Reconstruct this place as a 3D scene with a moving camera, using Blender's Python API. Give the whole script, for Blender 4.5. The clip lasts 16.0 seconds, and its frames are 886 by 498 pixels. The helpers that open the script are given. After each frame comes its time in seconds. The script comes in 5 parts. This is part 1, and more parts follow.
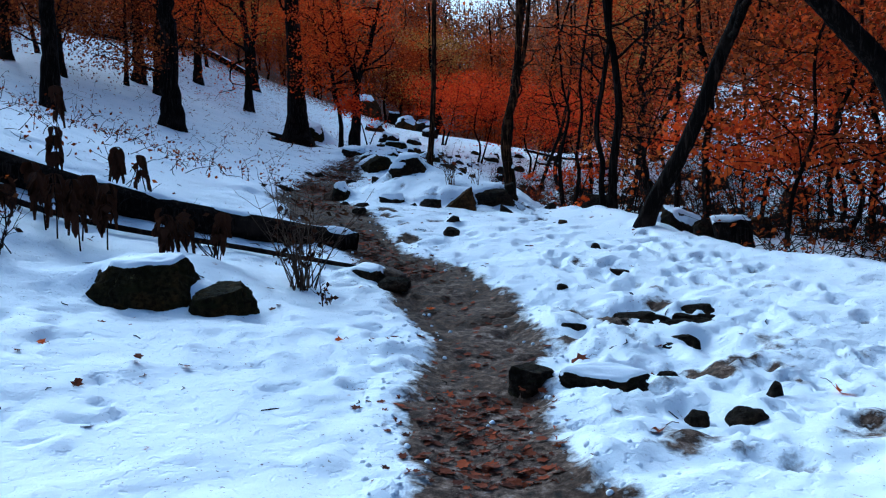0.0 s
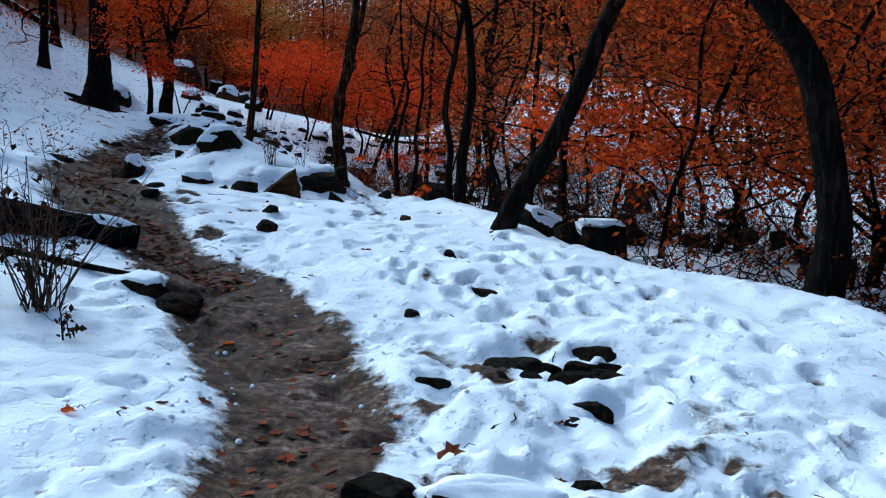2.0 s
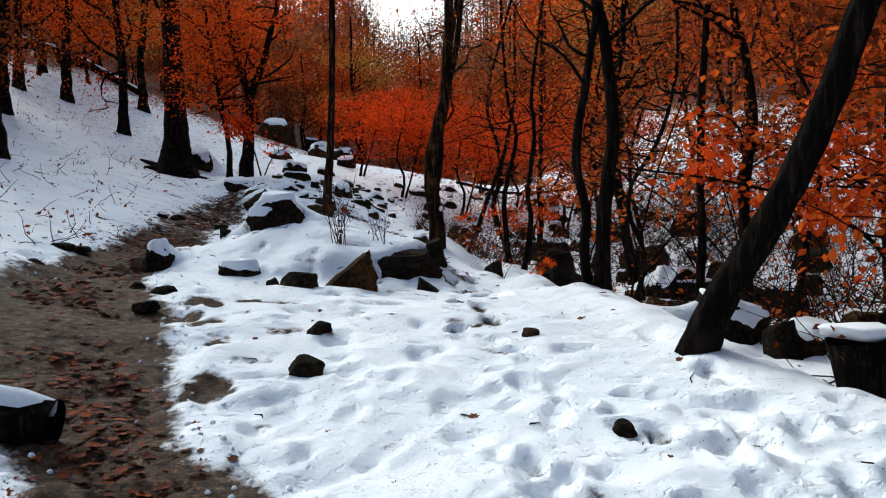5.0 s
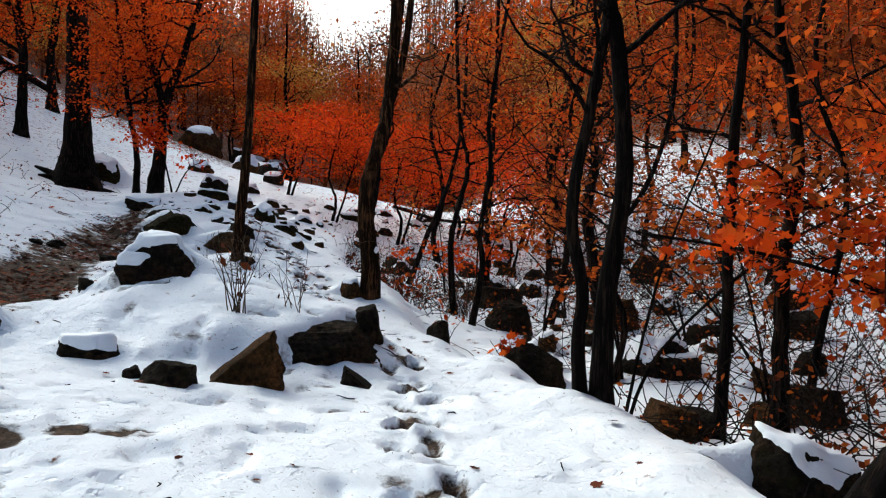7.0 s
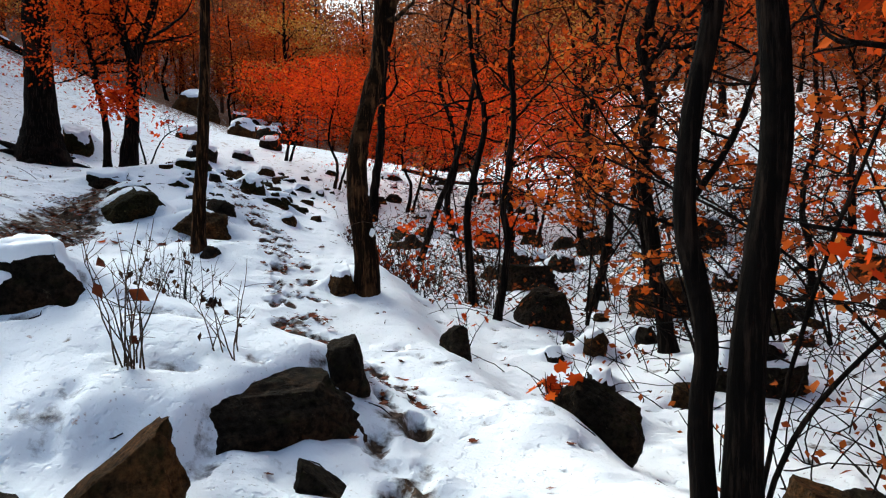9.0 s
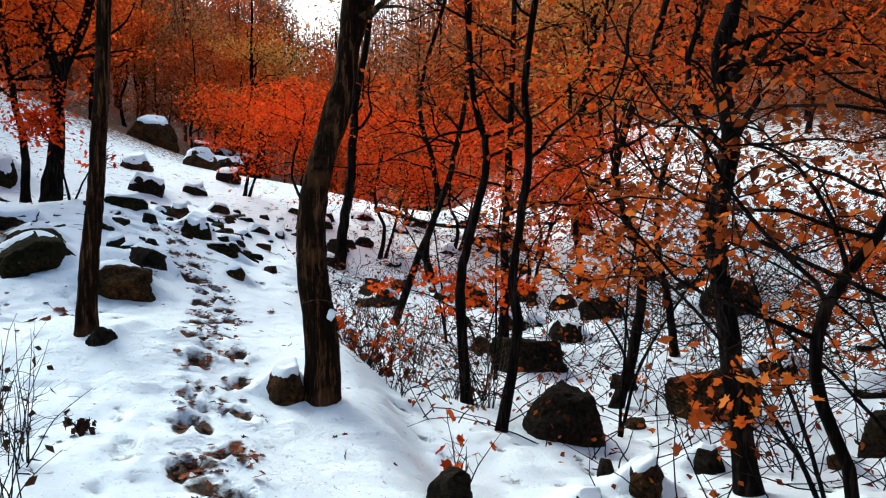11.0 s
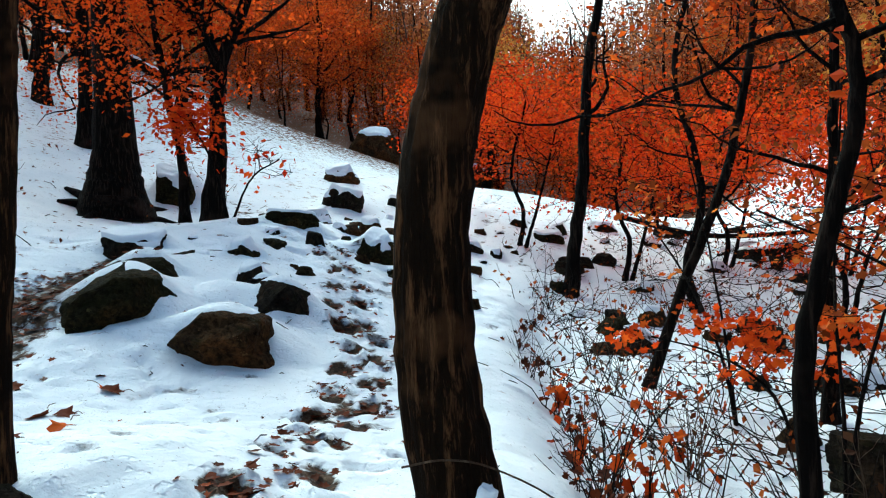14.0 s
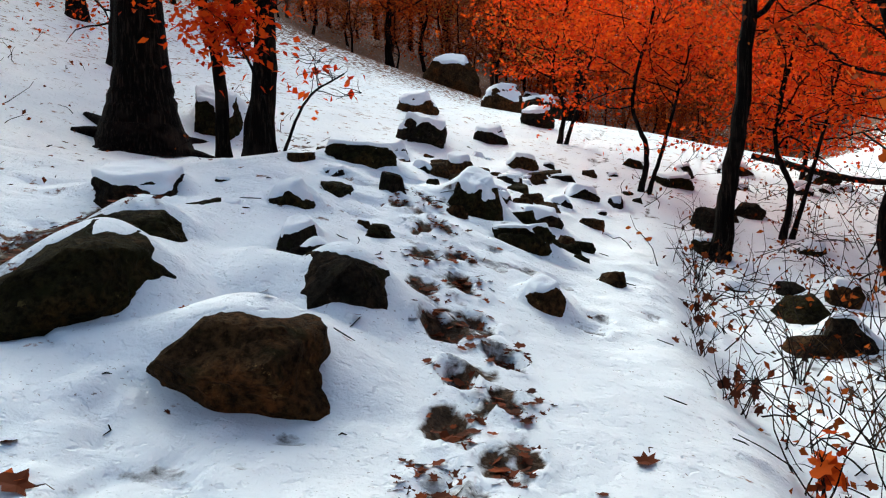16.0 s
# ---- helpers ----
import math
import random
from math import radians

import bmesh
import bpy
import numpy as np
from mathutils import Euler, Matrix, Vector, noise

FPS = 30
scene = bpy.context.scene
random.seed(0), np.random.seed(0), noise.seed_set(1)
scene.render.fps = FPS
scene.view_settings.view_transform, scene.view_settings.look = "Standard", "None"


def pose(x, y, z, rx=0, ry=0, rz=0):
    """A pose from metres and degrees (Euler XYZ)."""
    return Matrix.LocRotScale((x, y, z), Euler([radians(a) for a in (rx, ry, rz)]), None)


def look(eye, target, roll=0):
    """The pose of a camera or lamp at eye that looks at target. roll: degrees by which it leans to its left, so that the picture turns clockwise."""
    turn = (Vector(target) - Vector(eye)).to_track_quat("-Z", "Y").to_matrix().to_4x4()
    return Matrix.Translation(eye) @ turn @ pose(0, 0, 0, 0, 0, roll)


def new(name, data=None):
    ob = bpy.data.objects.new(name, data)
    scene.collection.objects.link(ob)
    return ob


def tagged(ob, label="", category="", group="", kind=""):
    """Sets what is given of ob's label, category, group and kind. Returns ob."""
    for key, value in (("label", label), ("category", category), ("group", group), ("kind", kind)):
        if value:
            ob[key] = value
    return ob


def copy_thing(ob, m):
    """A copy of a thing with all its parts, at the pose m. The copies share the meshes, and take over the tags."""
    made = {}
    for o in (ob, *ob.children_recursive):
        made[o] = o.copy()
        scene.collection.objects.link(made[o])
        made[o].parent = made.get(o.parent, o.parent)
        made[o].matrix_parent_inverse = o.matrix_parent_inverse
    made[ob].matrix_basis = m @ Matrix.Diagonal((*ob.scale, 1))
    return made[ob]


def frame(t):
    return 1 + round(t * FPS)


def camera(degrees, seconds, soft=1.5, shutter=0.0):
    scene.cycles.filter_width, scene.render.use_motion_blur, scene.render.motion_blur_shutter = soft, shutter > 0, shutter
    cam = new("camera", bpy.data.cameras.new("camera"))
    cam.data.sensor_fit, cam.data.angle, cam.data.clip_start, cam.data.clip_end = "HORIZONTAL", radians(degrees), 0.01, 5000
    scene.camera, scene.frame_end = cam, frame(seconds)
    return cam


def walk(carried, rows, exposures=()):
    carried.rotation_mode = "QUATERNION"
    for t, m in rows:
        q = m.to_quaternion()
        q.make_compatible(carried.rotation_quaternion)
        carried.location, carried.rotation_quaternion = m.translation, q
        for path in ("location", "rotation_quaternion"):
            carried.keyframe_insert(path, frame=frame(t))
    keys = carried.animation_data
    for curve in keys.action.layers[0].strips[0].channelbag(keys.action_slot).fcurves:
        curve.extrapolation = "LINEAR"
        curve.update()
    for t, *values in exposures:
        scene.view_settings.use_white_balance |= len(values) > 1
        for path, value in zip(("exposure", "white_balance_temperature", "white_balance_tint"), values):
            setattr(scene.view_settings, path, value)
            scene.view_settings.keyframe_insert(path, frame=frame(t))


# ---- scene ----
cam = camera(52.0, 16.0, soft=1.15)
PATH = [
    (0, (0.0, 0.0, 1.45), (-0.134, 1.989, 1.289), -1.4),
    (0.5, (-0.125, 0.363, 1.435), (-0.008, 2.353, 1.273), 0.7),
    (1, (-0.134, 0.911, 1.453), (0.027, 2.901, 1.333), 1.0),
    (1.5, (-0.149, 1.442, 1.421), (-0.042, 3.435, 1.293), 1.0),
    (2, (-0.042, 2.102, 1.473), (0.208, 4.076, 1.272), 1.7),
    (2.5, (0.131, 2.582, 1.544), (0.39, 4.564, 1.457), 2.1),
    (3, (0.131, 3.185, 1.541), (0.261, 5.179, 1.474), 1.7),
    (3.5, (0.152, 3.829, 1.585), (0.222, 5.825, 1.474), 1.5),
    (3.7, (0.154, 4.128, 1.587), (0.204, 6.125, 1.489), 1.2),
    (5.8, (0.078, 6.405, 1.869), (0.098, 8.402, 1.76), -1.8),
    (6, (0.035, 6.672, 1.917), (0.018, 8.668, 1.798), -0.2),
    (6.5, (0.09, 7.361, 1.939), (0.199, 9.355, 1.834), 0.7),
    (7, (0.107, 7.959, 2.018), (0.273, 9.951, 1.953), 1.4),
    (7.5, (0.161, 8.725, 2.061), (0.338, 10.715, 1.978), 0.3),
    (8, (0.226, 9.343, 2.04), (0.542, 11.314, 1.919), 0.2),
    (8.5, (0.297, 10.024, 2.164), (0.522, 12.005, 2.007), -1.5),
    (8.7, (0.337, 10.224, 2.142), (0.489, 12.212, 1.982), -1.5),
    (10.8, (0.353, 12.862, 2.405), (0.461, 14.856, 2.298), 0.9),
    (11, (0.388, 13.199, 2.351), (0.581, 15.188, 2.265), 0.4),
    (11.5, (0.566, 13.687, 2.428), (0.851, 15.666, 2.374), -0.6),
    (12, (0.632, 14.424, 2.386), (0.887, 16.406, 2.311), 0.6),
    (12.5, (0.753, 15.089, 2.355), (1.012, 17.072, 2.325), 0.9),
    (13, (0.72, 15.842, 2.366), (0.648, 17.841, 2.383), -0.4),
    (13.5, (0.614, 16.755, 2.363), (0.346, 18.737, 2.325), -1.7),
    (14, (0.52, 17.343, 2.305), (0.18, 19.314, 2.252), -1.6),
    (14.5, (0.32, 18.059, 2.298), (-0.359, 19.94, 2.257), -2.5),
    (15, (0.02, 18.745, 2.331), (-0.708, 20.604, 2.223), -1.1),
    (15.5, (-0.267, 19.478, 2.324), (-0.956, 21.346, 2.136), -1.2),
    (16, (-0.494, 20.209, 2.327), (-0.975, 22.141, 2.142), -0.9),
]
walk(cam, [(t, look(eye, target, roll)) for t, eye, target, roll in PATH],
     exposures=[(0, 0.16, 4120, -6), (2.0, 0.27, 4480, -6), (3.5, 0.40, 5050, -5), (6.0, 0.55, 5650, -2), (8.5, 0.80, 5600, -3), (11.0, 1.09, 5350, -9), (12.0, 1.12, 5250, -12), (13.5, 1.12, 5100, -17), (15.5, 1.12, 5500, -10), (16.0, 1.08, 5700, -7)])

# ---- light ----
world = bpy.data.worlds.new("overcast_dusk")
scene.world = world
world.use_nodes = True
wn = world.node_tree.nodes
sky = wn.new("ShaderNodeTexSky")
sky.sky_type = "NISHITA"
sky.sun_disc = False
sky.sun_elevation = radians(34)
sky.sun_rotation = radians(-38)
sky.air_density, sky.dust_density, sky.ozone_density = 0.68, 9.0, 0.4
wn["Background"].inputs["Strength"].default_value = 0.15
world.node_tree.links.new(sky.outputs[0], wn["Background"].inputs["Color"])
sun_data = bpy.data.lights.new("sun", "SUN")
sun_data.energy, sun_data.angle, sun_data.color = 0.9, radians(14), (1.0, 0.95, 0.88)
sun = new("sun", sun_data)
sun.matrix_world = look((-12.3, 27.8, 13.5), (0, 12, 0))


# ---- materials ----
def material(name, rough=0.8, spec=0.3):
    m = bpy.data.materials.new(name)
    m.use_nodes = True
    n, l = m.node_tree.nodes, m.node_tree.links
    b = n["Principled BSDF"]
    b.inputs["Roughness"].default_value = rough
    b.inputs["Specular IOR Level"].default_value = spec
    return m, n, l, b


def noise_node(n, l, scale, detail=4.0, rough=0.6, stretch=None, source="Object"):
    tc = n.new("ShaderNodeTexCoord")
    t = n.new("ShaderNodeTexNoise")
    t.inputs["Scale"].default_value, t.inputs["Detail"].default_value, t.inputs["Roughness"].default_value = scale, detail, rough
    if stretch:
        mp = n.new("ShaderNodeMapping")
        mp.inputs["Scale"].default_value = stretch
        l.new(tc.outputs[source], mp.inputs["Vector"])
        l.new(mp.outputs[0], t.inputs["Vector"])
    else:
        l.new(tc.outputs[source], t.inputs["Vector"])
    return t.outputs["Fac"]


def ramp(n, l, fac, stops):
    r = n.new("ShaderNodeValToRGB")
    e = r.color_ramp.elements
    while len(e) < len(stops):
        e.new(0.5)
    for k, (p, c) in zip(e, stops):
        k.position, k.color = p, (*c, 1)
    l.new(fac, r.inputs["Fac"])
    return r.outputs["Color"]


def mix(n, l, fac, a, b, blend="MIX"):
    m = n.new("ShaderNodeMix")
    m.data_type, m.blend_type = "RGBA", blend
    for sock, v in ((m.inputs[0], fac), (m.inputs[6], a), (m.inputs[7], b)):
        if isinstance(v, (int, float)):
            sock.default_value = v
        elif isinstance(v, tuple):
            sock.default_value = (*v, 1)
        else:
            l.new(v, sock)
    return m.outputs[2]


def maths(n, l, op, a, b=0.0, clamp=False):
    m = n.new("ShaderNodeMath")
    m.operation, m.use_clamp = op, clamp
    for sock, v in ((m.inputs[0], a), (m.inputs[1], b)):
        if isinstance(v, (int, float)):
            sock.default_value = v
        else:
            l.new(v, sock)
    return m.outputs[0]


def bump(n, l, b, height, strength, distance):
    k = n.new("ShaderNodeBump")
    k.inputs["Strength"].default_value, k.inputs["Distance"].default_value = strength, distance
    l.new(height, k.inputs["Height"])
    l.new(k.outputs[0], b.inputs["Normal"])


def make_snow(name, tint=(0.82, 0.84, 0.87)):
    m, n, l, b = material(name, 0.65, 0.2)
    big = noise_node(n, l, 2.2, 5)
    fine = noise_node(n, l, 60.0, 3)
    l.new(ramp(n, l, big, [(0.3, tuple(c * 0.94 for c in tint)), (0.65, tint)]), b.inputs["Base Color"])
    bump(n, l, b, maths(n, l, "ADD", maths(n, l, "MULTIPLY", fine, 0.12), big), 0.5, 0.05)
    return m


def make_ground():
    """Snow, with wet mud on the trodden trail and brown litter under the far woods."""
    m, n, l, b = material("snowy_ground", 0.7, 0.12)
    big = noise_node(n, l, 0.9, 6)
    mid = noise_node(n, l, 7.0, 6, 0.65)
    fine = noise_node(n, l, 45.0, 4, 0.7)
    a_mud, a_lit, a_slush = (n.new("ShaderNodeAttribute") for _ in range(3))
    a_mud.attribute_name, a_lit.attribute_name, a_slush.attribute_name = "mud", "litter", "slush"
    grit = noise_node(n, l, 16.0, 5, 0.7)
    wide = noise_node(n, l, 2.6, 5, 0.65)
    snow = ramp(n, l, big, [(0.3, (0.70, 0.735, 0.78)), (0.5, (0.78, 0.805, 0.84)), (0.65, (0.82, 0.84, 0.86))])
    soil = ramp(n, l, grit, [(0.32, (0.010, 0.006, 0.003)), (0.5, (0.042, 0.023, 0.012)), (0.64, (0.10, 0.058, 0.032)), (0.78, (0.24, 0.17, 0.12))])
    slush = ramp(n, l, grit, [(0.34, (0.018, 0.011, 0.007)), (0.47, (0.075, 0.047, 0.031)), (0.58, (0.20, 0.145, 0.112)), (0.70, (0.46, 0.40, 0.36))])
    thaw = maths(n, l, "ADD", a_slush.outputs["Fac"], maths(n, l, "MULTIPLY", maths(n, l, "SUBTRACT", wide, 0.5), 2.4), True)
    mud = mix(n, l, thaw, soil, slush)
    litter = ramp(n, l, mid, [(0.35, (0.05, 0.016, 0.005)), (0.55, (0.13, 0.042, 0.011)), (0.7, (0.22, 0.075, 0.018))])
    edge = maths(n, l, "ADD", a_mud.outputs["Fac"], maths(n, l, "MULTIPLY", maths(n, l, "SUBTRACT", mid, 0.5), 1.3))
    f1 = n.new("ShaderNodeMapRange")
    f1.inputs["From Min"].default_value, f1.inputs["From Max"].default_value = 0.34, 0.62
    l.new(edge, f1.inputs["Value"])
    patch = maths(n, l, "ADD", a_lit.outputs["Fac"], maths(n, l, "MULTIPLY", maths(n, l, "SUBTRACT", mid, 0.5), 2.4))
    f2 = n.new("ShaderNodeMapRange")
    f2.inputs["From Min"].default_value, f2.inputs["From Max"].default_value = 0.42, 0.6
    l.new(patch, f2.inputs["Value"])
    col = mix(n, l, f2.outputs[0], snow, litter)
    # bark crumbs and needles strewn on the snow
    strewn = maths(n, l, "MULTIPLY", ramp(n, l, noise_node(n, l, 48.0, 2, 0.5), [(0.67, (0, 0, 0)), (0.72, (0.8, 0.8, 0.8))]), ramp(n, l, noise_node(n, l, 1.7, 3), [(0.42, (0, 0, 0)), (0.6, (1, 1, 1))]))
    col = mix(n, l, strewn, col, (0.09, 0.05, 0.028))
    l.new(mix(n, l, f1.outputs[0], col, mud), b.inputs["Base Color"])
    wet = n.new("ShaderNodeMapRange")
    wet.inputs["To Min"].default_value, wet.inputs["To Max"].default_value = 0.7, 0.82
    l.new(f1.outputs[0], wet.inputs["Value"])
    l.new(wet.outputs[0], b.inputs["Roughness"])
    h = maths(n, l, "ADD", mid, maths(n, l, "MULTIPLY", fine, maths(n, l, "ADD", maths(n, l, "MULTIPLY", f1.outputs[0], 0.4), 0.08)))
    pits = n.new("ShaderNodeMapRange")
    pits.inputs["From Min"].default_value, pits.inputs["From Max"].default_value = 0.30, 0.42
    l.new(noise_node(n, l, 19.0, 2, 0.5), pits.inputs["Value"])
    h = maths(n, l, "ADD", h, maths(n, l, "MULTIPLY", pits.outputs[0], 0.26))
    bump(n, l, b, h, 0.6, 0.045)
    return m


def make_bark(name, dark, light, moss=0.0, scale=1.0):
    m, n, l, b = material(name, 0.95, 0.04)
    streak = noise_node(n, l, 30.0 * scale, 6, 0.7, (1, 1, 0.10))
    blot = noise_node(n, l, 2.2, 4)
    col = ramp(n, l, streak, [(0.3, tuple(c * 0.45 for c in dark)), (0.52, dark), (0.66, light)])
    col = mix(n, l, ramp(n, l, blot, [(0.54, (0, 0, 0)), (0.7, (0.6, 0.6, 0.6))]), col, tuple(c * 1.3 for c in light))
    if moss:
        spots = noise_node(n, l, 5.0, 5)
        col = mix(n, l, ramp(n, l, spots, [(0.62 - moss * 0.2, (0, 0, 0)), (0.7, (0.8, 0.8, 0.8))]), col, (0.03, 0.037, 0.014))
    l.new(col, b.inputs["Base Color"])
    bump(n, l, b, streak, 1.0, 0.045)
    return m


def make_rock(name, dark, light, moss):
    m, n, l, b = material(name, 0.92, 0.04)
    big = noise_node(n, l, 3.0, 8, 0.7)
    fine = noise_node(n, l, 26.0, 5, 0.7)
    col = ramp(n, l, big, [(0.3, dark), (0.55, tuple((p + q) / 2 for p, q in zip(dark, light))), (0.72, light)])
    rust = noise_node(n, l, 1.6, 6, 0.7)
    col = mix(n, l, ramp(n, l, rust, [(0.48, (0, 0, 0)), (0.66, (0.8, 0.8, 0.8))]), col, tuple(c * k for c, k in zip(light, (1.0, 0.62, 0.4))))
    col = mix(n, l, 0.85, col, ramp(n, l, fine, [(0.38, (0.12, 0.12, 0.12)), (0.62, (1, 1, 1))]), "MULTIPLY")
    crust = noise_node(n, l, 11.0, 5, 0.75)
    col = mix(n, l, ramp(n, l, crust, [(0.63, (0, 0, 0)), (0.68, (0.6, 0.6, 0.6))]), col, tuple(c * 1.8 for c in light))
    spots = noise_node(n, l, 4.2, 6, 0.65, source="Generated")
    col = mix(n, l, ramp(n, l, spots, [(0.6 - 0.25 * moss, (0, 0, 0)), (0.72 - 0.2 * moss, (0.7, 0.7, 0.7))]), col, (0.017, 0.016, 0.005))
    l.new(col, b.inputs["Base Color"])
    bump(n, l, b, maths(n, l, "ADD", big, maths(n, l, "MULTIPLY", fine, 0.6)), 1.0, 0.07)
    return m


def make_leaf(name, stops, trans=0.35):
    m, n, l, b = material(name, 0.8, 0.05)
    g = n.new("ShaderNodeNewGeometry")
    col = ramp(n, l, g.outputs["Random Per Island"], stops)
    l.new(col, b.inputs["Base Color"])
    tr = n.new("ShaderNodeBsdfTranslucent")
    l.new(col, tr.inputs["Color"])
    ms = n.new("ShaderNodeMixShader")
    ms.inputs[0].default_value = trans
    out = n["Material Output"]
    l.new(b.outputs[0], ms.inputs[1])
    l.new(tr.outputs[0], ms.inputs[2])
    l.new(ms.outputs[0], out.inputs["Surface"])
    return m


SNOW = make_snow("snow")
GROUND = make_ground()
BARK_DARK = make_bark("dark_bark", (0.005, 0.0037, 0.003), (0.030, 0.020, 0.014))
BARK_BROWN = make_bark("brown_bark", (0.011, 0.006, 0.003), (0.125, 0.058, 0.024))
TWIG = make_bark("twig_bark", (0.012, 0.009, 0.007), (0.03, 0.022, 0.017))
# also colours the far hillside trunks, where its paleness stands in for haze
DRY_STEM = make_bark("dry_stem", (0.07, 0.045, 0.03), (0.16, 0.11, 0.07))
ROCK = make_rock("dark_stone", (0.006, 0.005, 0.004), (0.055, 0.040, 0.025), 0.25)
ROCK_MOSS = make_rock("mossy_stone", (0.004, 0.0035, 0.0025), (0.065, 0.05, 0.018), 0.45)
ROCK_TAN = make_rock("tan_stone", (0.012, 0.007, 0.004), (0.15, 0.08, 0.03), 0.15)
LEAF_RED = make_leaf("red_maple_leaves", [(0.0, (0.42, 0.018, 0.002)), (0.5, (0.66, 0.05, 0.003)), (1.0, (0.70, 0.10, 0.006))])
LEAF_ORANGE = make_leaf("orange_leaves", [(0.0, (0.20, 0.017, 0.003)), (0.5, (0.43, 0.05, 0.005)), (1.0, (0.58, 0.11, 0.010))], 0.45)
LEAF_BROWN = make_leaf("brown_leaves", [(0.0, (0.06, 0.012, 0.004)), (0.5, (0.18, 0.036, 0.007)), (1.0, (0.34, 0.085, 0.013))], 0.4)
LEAF_GOLD = make_leaf("golden_leaves", [(0.0, (0.20, 0.07, 0.012)), (0.5, (0.38, 0.16, 0.025)), (1.0, (0.50, 0.24, 0.04))])
LEAF_DEAD = make_leaf("dead_leaves", [(0.0, (0.014, 0.007, 0.004)), (0.5, (0.035, 0.015, 0.008)), (1.0, (0.08, 0.03, 0.011))], 0.05)
LEAF_FALLEN = make_leaf("fallen_leaves", [(0.0, (0.035, 0.011, 0.006)), (0.5, (0.10, 0.026, 0.010)), (0.85, (0.14, 0.034, 0.012)), (1.0, (0.24, 0.05, 0.012))], 0.05)
LEAF_MIXED = make_leaf("withering_orange_leaves", [(0.0, (0.10, 0.022, 0.006)), (0.4, (0.30, 0.055, 0.008)), (0.75, (0.55, 0.10, 0.01)), (1.0, (0.62, 0.2, 0.03))], 0.4)
# paler than the brown leaves: haze over the distant wood is put into the colour
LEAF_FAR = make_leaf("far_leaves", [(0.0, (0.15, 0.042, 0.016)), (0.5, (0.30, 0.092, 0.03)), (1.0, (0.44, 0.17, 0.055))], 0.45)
LEAF_RUST = make_leaf("rusty_leaves", [(0.0, (0.05, 0.010, 0.003)), (0.5, (0.14, 0.027, 0.005)), (1.0, (0.28, 0.06, 0.009))])
LEAF_FIRE = make_leaf("bright_orange_leaves", [(0.0, (0.38, 0.028, 0.003)), (0.5, (0.62, 0.068, 0.005)), (1.0, (0.72, 0.12, 0.010))], 0.5)


# ---- the lie of the land ----
def soft(u, k=1.0):
    return k * np.logaddexp(0, u / k)


LAND = (0.0786, 0.0275, 0.0281, 0.018, -0.1281, 0.5001, -0.2972, 0.2584, 0.017, 0.018, -0.5682, 0.6105, 0.68, 0.4646, 0.4763, 0.8891)
# where the level snow breaks off to the gully: x, y
BANK = np.array([(4.4, 4.0), (3.9, 8.0), (2.75, 9.3), (2.25, 10.6), (2.0, 12.6), (1.75, 14.4), (1.25, 17.0), (0.75, 19.8), (0.35, 22.5), (-0.1, 25.5), (-0.4, 28.5), (-0.2, 34.0)])


# swells and hollows of the snow: x, y, radius, height
SWELLS = ((-1.1, 10.1, 1.0, -0.07), (0.8, 9.0, 1.1, 0.07), (1.45, 13.6, 0.7, 0.08), (0.1, 16.2, 0.8, -0.10), (0.6, 18.9, 1.0, -0.13), (-1.6, 20.5, 0.9, 0.2), (0.0, 20.3, 0.8, -0.12),
          (-1.15, 24.3, 0.9, 0.1), (-3.1, 23.6, 0.6, 0.12), (-2.3, 28.2, 1.5, -0.25), (-1.0, 30.0, 1.4, -0.18), (-3.3, 27.0, 0.9, -0.12), (-6.8, 30.2, 2.0, -0.3), (0.5, 25.4, 0.9, 0.14), (0.4, 40.5, 7.5, 1.0), (3.6, 7.8, 1.6, 0.3))


def near_land(x, y):
    l, r, r2, far, o = soft(-x - 3, 0.8), soft(x - 1, 0.6), soft(x - 3.5, 0.8), soft(y - 24, 2.0), np.ones_like(x)
    terms = (o, y, far, x, x * y / 20, l, l * y / 20, l * far / 20, r, r * y / 20, r2, r2 * y / 20,
             np.exp(-((x + 1.1) ** 2 / 2.6 + (y - 15.7) ** 2 / 1.1)), np.exp(-(((y - 12) / 3.5) ** 2)),
             np.exp(-((x + 0.6) ** 2 / 6 + (y - 20.5) ** 2 / 9)), np.exp(-((x + 3) ** 2 / 4 + (y - 28) ** 2 / 9)))
    swell = sum(up * np.exp(-(((x - a) ** 2 + (y - b) ** 2) / r**2)) for a, b, r, up in SWELLS)
    return sum(c * t for c, t in zip(LAND, terms)) + swell


def value_noise(x, y, cell, seed=0):
    u, v = x / cell, y / cell
    i, j = np.floor(u), np.floor(v)
    fu, fv = u - i, v - j
    fu, fv = fu * fu * (3 - 2 * fu), fv * fv * (3 - 2 * fv)

    def h(a, b):
        s = np.sin(a * 127.1 + b * 311.7 + seed * 74.7) * 43758.5453
        return s - np.floor(s)

    return (h(i, j) * (1 - fu) + h(i + 1, j) * fu) * (1 - fv) + (h(i, j + 1) * (1 - fu) + h(i + 1, j + 1) * fu) * fv


def fractal(x, y, cell, octaves=4, seed=0):
    total, amp = 0.0, 0.5
    for k in range(octaves):
        total, amp, cell = total + amp * (value_noise(x, y, cell, seed + k) - 0.5), amp * 0.5, cell * 0.5
    return total


